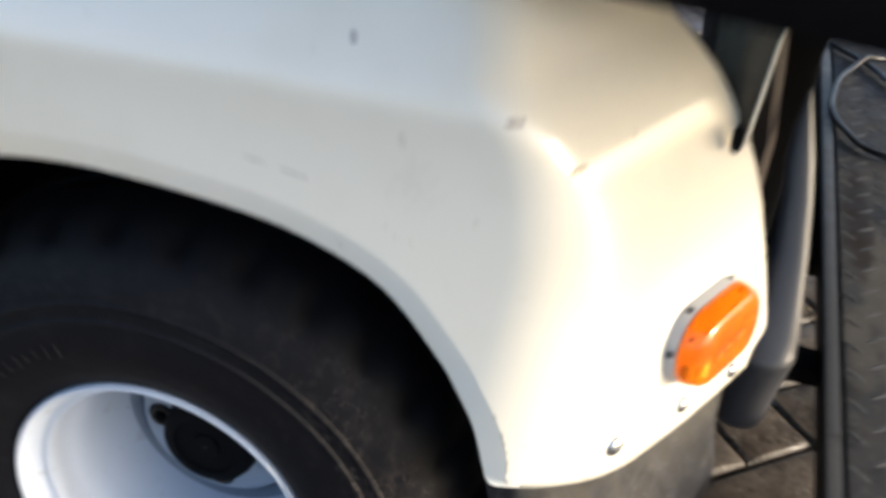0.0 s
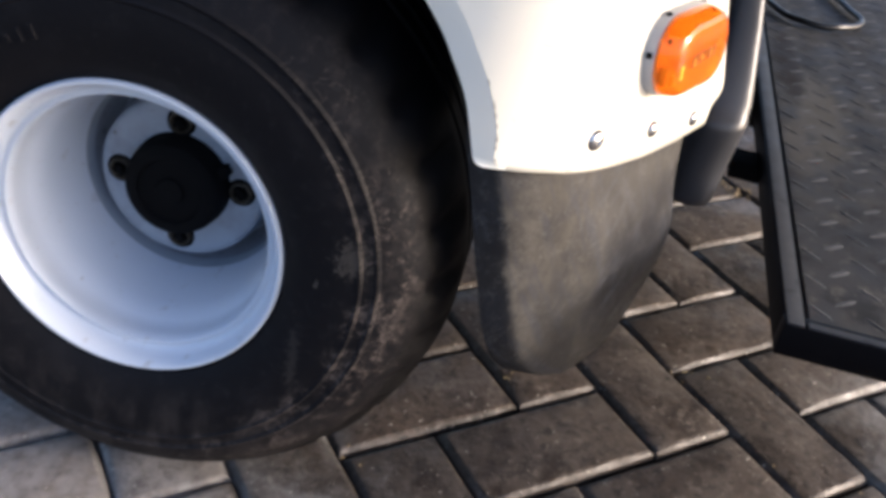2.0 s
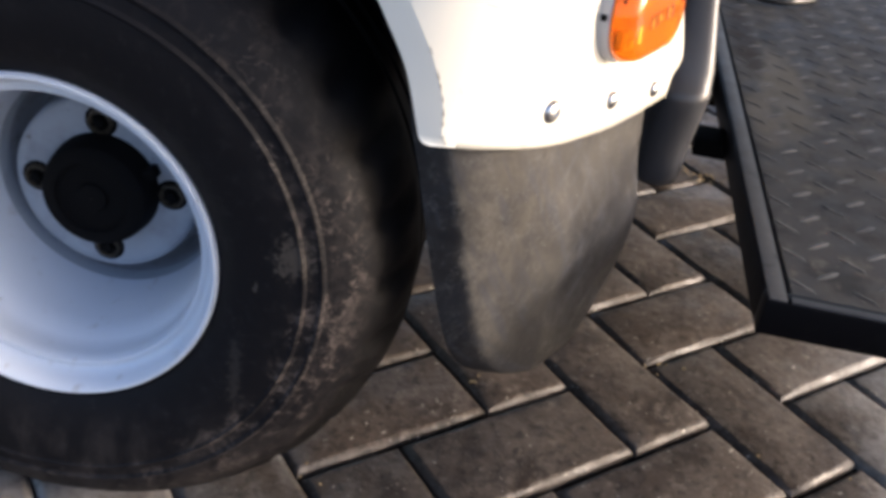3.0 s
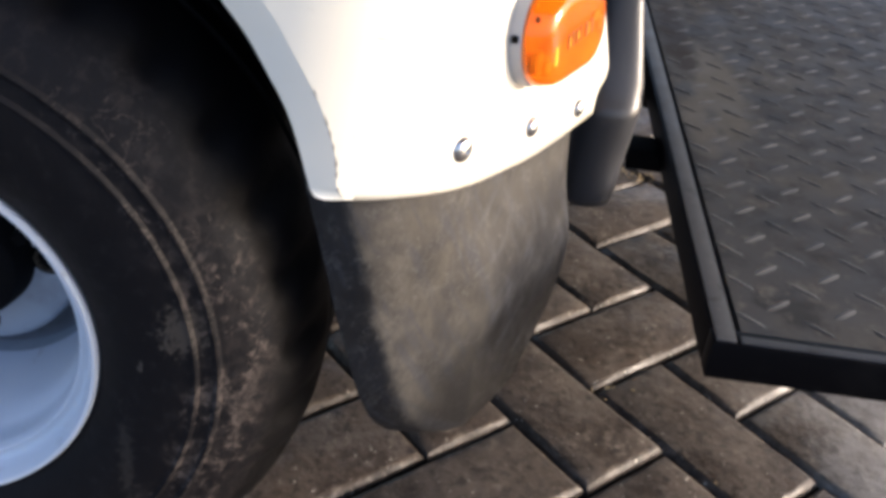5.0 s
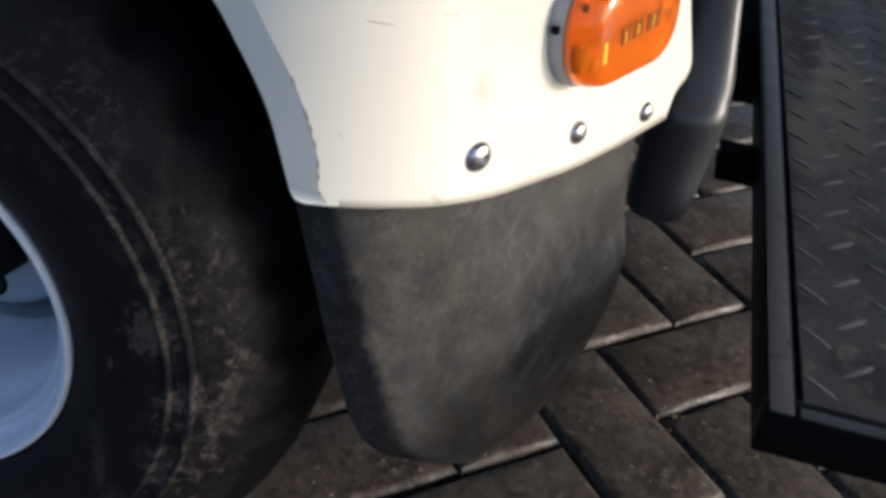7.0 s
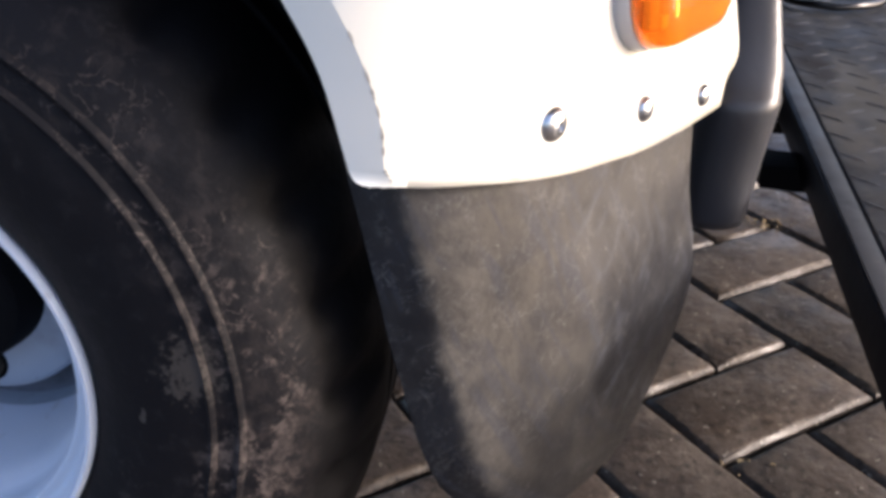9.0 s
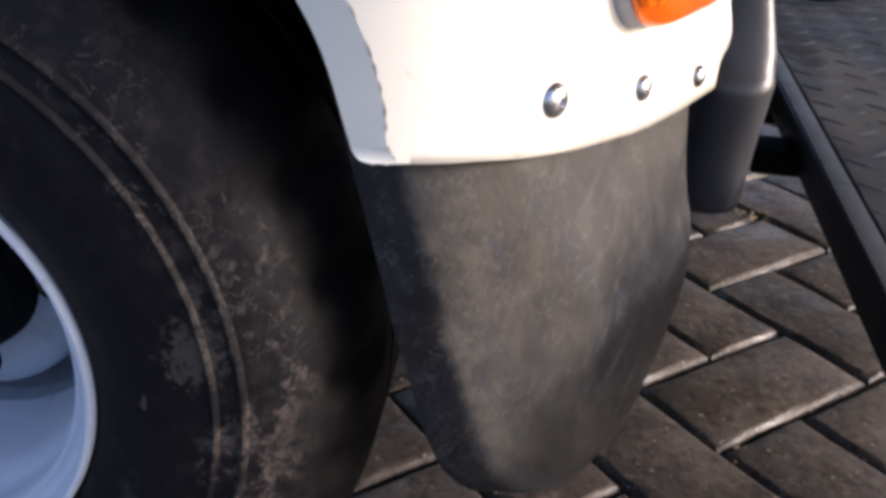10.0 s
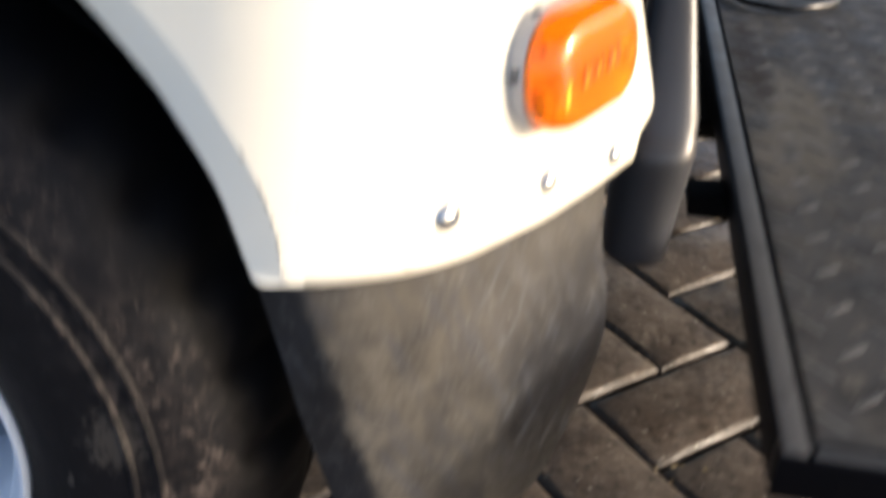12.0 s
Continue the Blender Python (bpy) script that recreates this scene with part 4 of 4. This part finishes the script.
# ---- a loop of black cord left lying on the step ----
def cord():
    way = [(0.245, 0.83), (0.184, 0.807), (0.149, 0.786), (0.119, 0.745), (0.092, 0.685), (0.0745, 0.600), (0.0735, 0.545), (0.090, 0.482), (0.118, 0.448), (0.158, 0.448), (0.192, 0.474),
           (0.207, 0.500), (0.207, 0.528), (0.196, 0.58), (0.184, 0.64), (0.165, 0.703), (0.135, 0.774), (0.090, 0.833)]
    pts = smooth_curve(way, 7)
    n = len(pts)
    line = []
    for i, (x, y) in enumerate(pts):
        d = abs(y - 0.774) + abs(x - 0.135)
        line.append((x, y, 0.2845 + (0.0085 * math.exp(-(d / 0.03) ** 2) if i < n / 2 else 0.0) + 0.0006 * math.sin(i * 0.7)))
    bm = bmesh.new()
    c = Vector((0.14, 0.6, 0.281))
    tube(bm, [Vector(p) - c - Vector((0.006, 0, 0)) for p in line], 0.0042, 10)
    ob = part("cord", bm, CORD, None, "", 60)
    ob.location = c
    tagged(ob, "loop of glossy black cord lying on the rear step", "cord")


cord()


# ---- seat rail with its label, and the bracket at the fender's top ----
def seat_rail():
    rail = empty("seat_rail", cart)
    tagged(rail, "black square steel seat rail above the fender")
    m = Matrix.Translation((0.48, -0.29, 0)) @ pose(-0.294, -0.292, 0.679, 0, 4.2, 0)
    rail.matrix_basis = m
    bm = bmesh.new()
    box(bm, (0.29, 0.05, 0.034), Matrix.Translation((0.145, 0.025, 0.017)), 0.003)
    part("tube", bm, BLACK, rail, "", 30)
    bm = bmesh.new()
    box(bm, (0.052, 0.0006, 0.022), Matrix.Translation((0.047, -0.0004, 0.0195)), 0.0)
    lab = part("warning_label", bm, LABEL, rail, "white warning label", None)
    for name, mat, x, z, w, h in (("yellow_patch", YELLOW, 0.032, 0.0225, 0.016, 0.011), ("red_patch", RED, 0.060, 0.0255, 0.015, 0.005), ("print_bar", GREY_BASE, 0.057, 0.0190, 0.018, 0.001), ("print_bar", GREY_BASE, 0.056, 0.0160, 0.016, 0.001)):
        bm = bmesh.new()
        box(bm, (w, 0.0004, h), Matrix.Translation((x, -0.0009, z)))
        part(name, bm, mat, lab, "", None)
    bm = dome_screw((-0.010, -0.003, 0.010), (-0.2, -1, 0.3), 0.007, 0)
    part("rail_bolt", bm, CHROME, rail, "chromed bolt head", 35)
    bm = bmesh.new()
    box(bm, (0.03, 0.02, 0.022), Matrix.Translation((-0.004, 0.012, 0.012)), 0.005)
    part("end_cap", bm, DARK, rail, "black plastic end cap", 40)


seat_rail()


def seat_base():
    bm = bmesh.new()
    box(bm, (0.78, 1.05, 0.10), pose(0.09, 0.205, 0.7415, 0, 3, 0), 0.015, 3)
    cpart("seat_base", bm, BROWN, "dark brown underside of the rear seat", 40)


seat_base()


def shading_cushion():
    bm = bmesh.new()
    # lies out of view; added to keep skylight off the fender's top
    box(bm, (0.80, 1.36, 0.16), pose(0.10, 0.20, 0.8826, 0, 2, 0), 0.03, 4)
    cpart("shading_cushion", bm, BROWN, "unseen dark brown cushion, added to shade the fender's top", 40)


shading_cushion()


def bracket():
    bm = bmesh.new()
    rows = [[(-0.150, -0.118, 0.545), (-0.1235, -0.150, 0.545)], [(-0.152, -0.112, 0.60), (-0.1205, -0.146, 0.585)], [(-0.164, -0.105, 0.665), (-0.1155, -0.138, 0.655)]]
    grid(bm, rows)
    br = cpart("bracket", bm, CREAM_STEEL, "beige painted steel bracket with a bright edge", 30)
    so = br.modifiers.new("thickness", "SOLIDIFY")
    so.thickness = 0.003
    bm = bmesh.new()
    tube(bm, [(-0.1225, -0.1525, 0.545), (-0.1195, -0.148, 0.585), (-0.1145, -0.140, 0.655)], 0.0014, 8)
    bmesh.ops.transform(bm, matrix=Matrix.Translation((0.48, -0.29, 0)), verts=bm.verts[:])
    part("edge", bm, PAINT, br, "", 50)
    bm = bmesh.new()
    box(bm, (0.007, 0.010, 0.016), Matrix.Translation((-0.129, -0.166, 0.556)), 0.003)
    cpart("fender_clip", bm, DARK, "black clip at the fender's edge", 40)
    hole = revolve([(0.0036, -0.0006), (0.0036, 0.0006), (0.0004, 0.0006)], 16)
    bmesh.ops.transform(hole, matrix=pose(-0.1405, -0.1302, 0.640, 0, 0, 48), verts=hole.verts[:])
    cpart("bracket_hole", hole, DARK, "dark bolt hole in the bracket", None)


bracket()


# ---- scratches and dirt on the fender ----
def scratch(points, width, name="scratch"):
    """A thin mark lying on the skin: points are (kind, v, z)."""
    bm = bmesh.new()
    a, b = [], []
    for i, (kind, v, z) in enumerate(points):
        w = width * (0.4 if i in (0, len(points) - 1) else 1.0)
        p, q = surface(kind, v, z - w / 2, 0.0004), surface(kind, v, z + w / 2, 0.0004)
        a.append(p)
        b.append(q)
    grid(bm, [a, b])
    cpart(name, bm, CHIP, "", None, parent=None)


scratch([("side", -0.398, 0.5575), ("side", -0.390, 0.5565), ("side", -0.383, 0.5555)], 0.0007)
scratch([("side", -0.376, 0.554), ("side", -0.367, 0.5525), ("side", -0.359, 0.5512)], 0.0009)
scratch([("fillet", 0.38, 0.4445), ("fillet", 0.435, 0.4433), ("fillet", 0.49, 0.4425)], 0.0005)
scratch([("fillet", 0.70, 0.4455), ("fillet", 0.74, 0.4448), ("fillet", 0.78, 0.4443)], 0.0004)

scratch([("fillet", 0.10, 0.5035), ("fillet", 0.16, 0.5030)], 0.0004)
scratch([("fillet", 0.42, 0.5130), ("fillet", 0.50, 0.5120)], 0.0004)


def band_scuffs():
    """Dark dashes where the paint is rubbed off along the edge of the arch band."""
    rnd = random.Random(11)
    i = 58
    while i < len(BAND) - 8:
        a, c = surface(*BAND[i], 0.0007), surface(*BAND[i + 1], 0.0007)
        bm = bmesh.new()
        w = rnd.uniform(0.0004, 0.0009)
        far = a.lerp(c, rnd.uniform(0.5, 1.2))
        up = Vector((w, 0, w * 0.5))
        vs = [bm.verts.new(q) for q in (a, a.lerp(far, 0.5) - up, far, a.lerp(far, 0.5) + up)]
        bm.faces.new(vs)
        cpart("scuff_dash", bm, SCUFF, "", None)
        i += rnd.choice((1, 1, 2, 2))


def spot(centre, nrm, w, h, mat, seed, name):
    """A small uneven mark on the paint."""
    rnd = random.Random(seed)
    bm = bmesh.new()
    rot, mv = basis(centre, nrm)
    ring = []
    for k in range(14):
        a = 2 * math.pi * k / 14
        q = rnd.uniform(0.6, 1.15)
        ring.append(bm.verts.new((w * q * math.cos(a), h * q * math.sin(a), 0)))
    bm.faces.new(ring)
    bmesh.ops.transform(bm, matrix=mv @ rot, verts=bm.verts[:])
    cpart(name, bm, mat, "", None)


band_scuffs()


def column(x, z):
    """The skin's column through x at a height."""
    a, c, b, s0, base = corner(z)
    if x <= XG:
        return "side", x
    if x <= a.x:
        return "gap", (x - XG) / (a.x - XG)
    return "fillet", min(range(101), key=lambda k: abs(surface("fillet", k / 100, z).x - x)) / 100


for x, z, w, h in ((-0.25, 0.604, 0.0060, 0.0022), (-0.34, 0.630, 0.0028, 0.0024), (-0.215, 0.577, 0.0062, 0.0026)):
    kind, v = column(x, z)
    p, q, o = surface(kind, v, z, 0.0005), surface(kind, v, z + 0.004, 0.0005), surface(kind, v + 0.02, z, 0.0005)
    nrm = (o - p).cross(q - p)
    spot(p, -nrm if nrm.y > 0 else nrm, w, h, CHIP, int(z * 1000), "paint_spot")


# ---- ground ----
PHI = radians(-52.0)
PU = Vector((math.cos(PHI), math.sin(PHI), 0))
PV = Vector((-math.sin(PHI), math.cos(PHI), 0))
bm = bmesh.new()
for x, y in ((-150, -150), (150, -150), (150, 150), (-150, 150)):
    bm.verts.new((x, y, -0.011))
bm.faces.new(bm.verts[:])
ground = tagged(finish("ground", bm, SAND), "dark jointing sand under the paving", "ground", kind="structure")
pavement = tagged(empty("pavement"), "dark brown concrete block paving in herringbone bond", "pavement", kind="structure")


def paver_mesh(seed):
    """One block, 200 x 100 mm, with worn chamfers; its long side along x."""
    rnd = random.Random(seed)
    bm = bmesh.new()
    L, B, c = 0.1972, 0.0972, 0.0064
    def ring(l, b, z, jit):
        pts = []
        nx = 6
        for i in range(nx):
            pts.append((-l / 2 + l * i / nx, -b / 2))
        for i in range(3):
            pts.append((l / 2, -b / 2 + b * i / 3))
        pts.append((l / 2, b / 2))
        for i in range(nx):
            pts.append((l / 2 - l * (i + 1) / nx, b / 2))
        for i in range(2):
            pts.append((-l / 2, b / 2 - b * (i + 1) / 3))
        return [(x + rnd.uniform(-jit, jit), y + rnd.uniform(-jit, jit), z + rnd.uniform(-jit, jit) * 0.5) for x, y in pts]
    rows = [ring(L, B, -0.05, 0), ring(L, B, -0.0066, 0.0005), ring(L - 0.45 * c, B - 0.45 * c, -0.0042, 0.0009), ring(L - 1.1 * c, B - 1.1 * c, -0.0021, 0.0013), ring(L - 1.7 * c, B - 1.7 * c, -0.0006, 0.0012), ring(L - 2.5 * c, B - 2.5 * c, 0.0, 0.0006)]
    vs = grid(bm, rows, closed=True)
    bm.faces.new(vs[-1])
    bmesh.ops.recalc_face_normals(bm, faces=bm.faces[:])
    me = bpy.data.meshes.new("paver")
    bm.to_mesh(me)
    bm.free()
    me.materials.append(PAVER)
    me.shade_smooth()
    me.set_sharp_from_angle(angle=radians(58))
    return me


PAVERS = [paver_mesh(i) for i in range(7)]


def plain_paver():
    """A block for the paving far off: four sides, one chamfer and the top."""
    bm = bmesh.new()
    corners = ((-1, -1), (1, -1), (1, 1), (-1, 1))
    vs = grid(bm, [[(x * (0.0986 - c), y * (0.0486 - c), z) for x, y in corners] for c, z in ((0, -0.03), (0, -0.005), (0.006, 0.0))], closed=True)
    bm.faces.new(vs[-1])
    me = bpy.data.meshes.new("plain_paver")
    bm.to_mesh(me)
    bm.free()
    return me


PLAIN_PAVER = plain_paver()


def pavers():
    rnd = random.Random(4)
    points, faces = [], []
    for i in range(-100, 101):
        for j in range(-100, 101):
            k = (i - j) % 4
            # cells (u, v) of 100 mm: two cells make a block
            if k == 3:
                cu, cv, turn = i + 0.5, j + 1.0, 90     # along v
            elif k == 0:
                cu, cv, turn = i + 1.0, j + 0.5, 0      # along u
            else:
                continue
            # the rows are laid a little loose and out of square
            lu, lv = cu - 0.041 + 0.020 * cu + 0.020 * cv, cv + 0.056 - 0.010 * cu - 0.010 * cv
            p = 0.1 * (PU * lu + PV * lv)
            dz = rnd.uniform(-0.0012, 0.0008)
            m = Matrix.Translation((p.x, p.y, dz)) @ pose(0, 0, 0, rnd.uniform(-0.35, 0.35), rnd.uniform(-0.35, 0.35), -52.0 + turn + rnd.uniform(-0.5, 0.5) + rnd.choice((0, 180)))
            me = rnd.choice(PAVERS)
            if -1.25 < p.x < 0.75 and -0.75 < p.y < 1.15:
                ob = new("paver", me)
                ob.parent = pavement
                ob.matrix_basis = m
            else:
                block = me if p.length < 2.6 else PLAIN_PAVER
                n = len(points)
                points.extend(m @ v.co for v in block.vertices)
                faces.extend([n + k for k in f.vertices] for f in block.polygons)
    far = bpy.data.meshes.new("paving_further_out")
    far.from_pydata(points, [], faces)
    far.materials.append(PAVER)
    sheet = new("paving_further_out", far)
    sheet.parent = pavement
    tagged(sheet, "dark block paving further out", kind="stuff")


pavers()


# ---- straw and grit lying in the joints ----
def litter():
    rnd = random.Random(9)
    bm = bmesh.new()
    for cx, cy, n, spread in ((0.12, 0.492, 22, 0.020), (0.006, 0.003, 5, 0.012), (-0.172, -0.07, 4, 0.012), (-0.336, -0.237, 4, 0.015), (0.10, -0.16, 4, 0.06), (-0.05, -0.25, 3, 0.06)):
        for _ in range(n):
            x, y, a = cx + rnd.gauss(0, spread), cy + rnd.gauss(0, spread * 0.6), rnd.uniform(0, math.pi)
            l = rnd.choice((0.003, 0.004, 0.010, 0.016) if n > 20 else (0.002, 0.003, 0.005)) * rnd.uniform(0.6, 1.2)
            box(bm, (l, rnd.uniform(0.0012, 0.0024), 0.0012), pose(x, y, 0.0012, 0, rnd.uniform(-6, 6), math.degrees(a)))
    tagged(finish("joint_litter", bm, STRAW), "bits of straw and pale grit on the paving", kind="stuff")


litter()
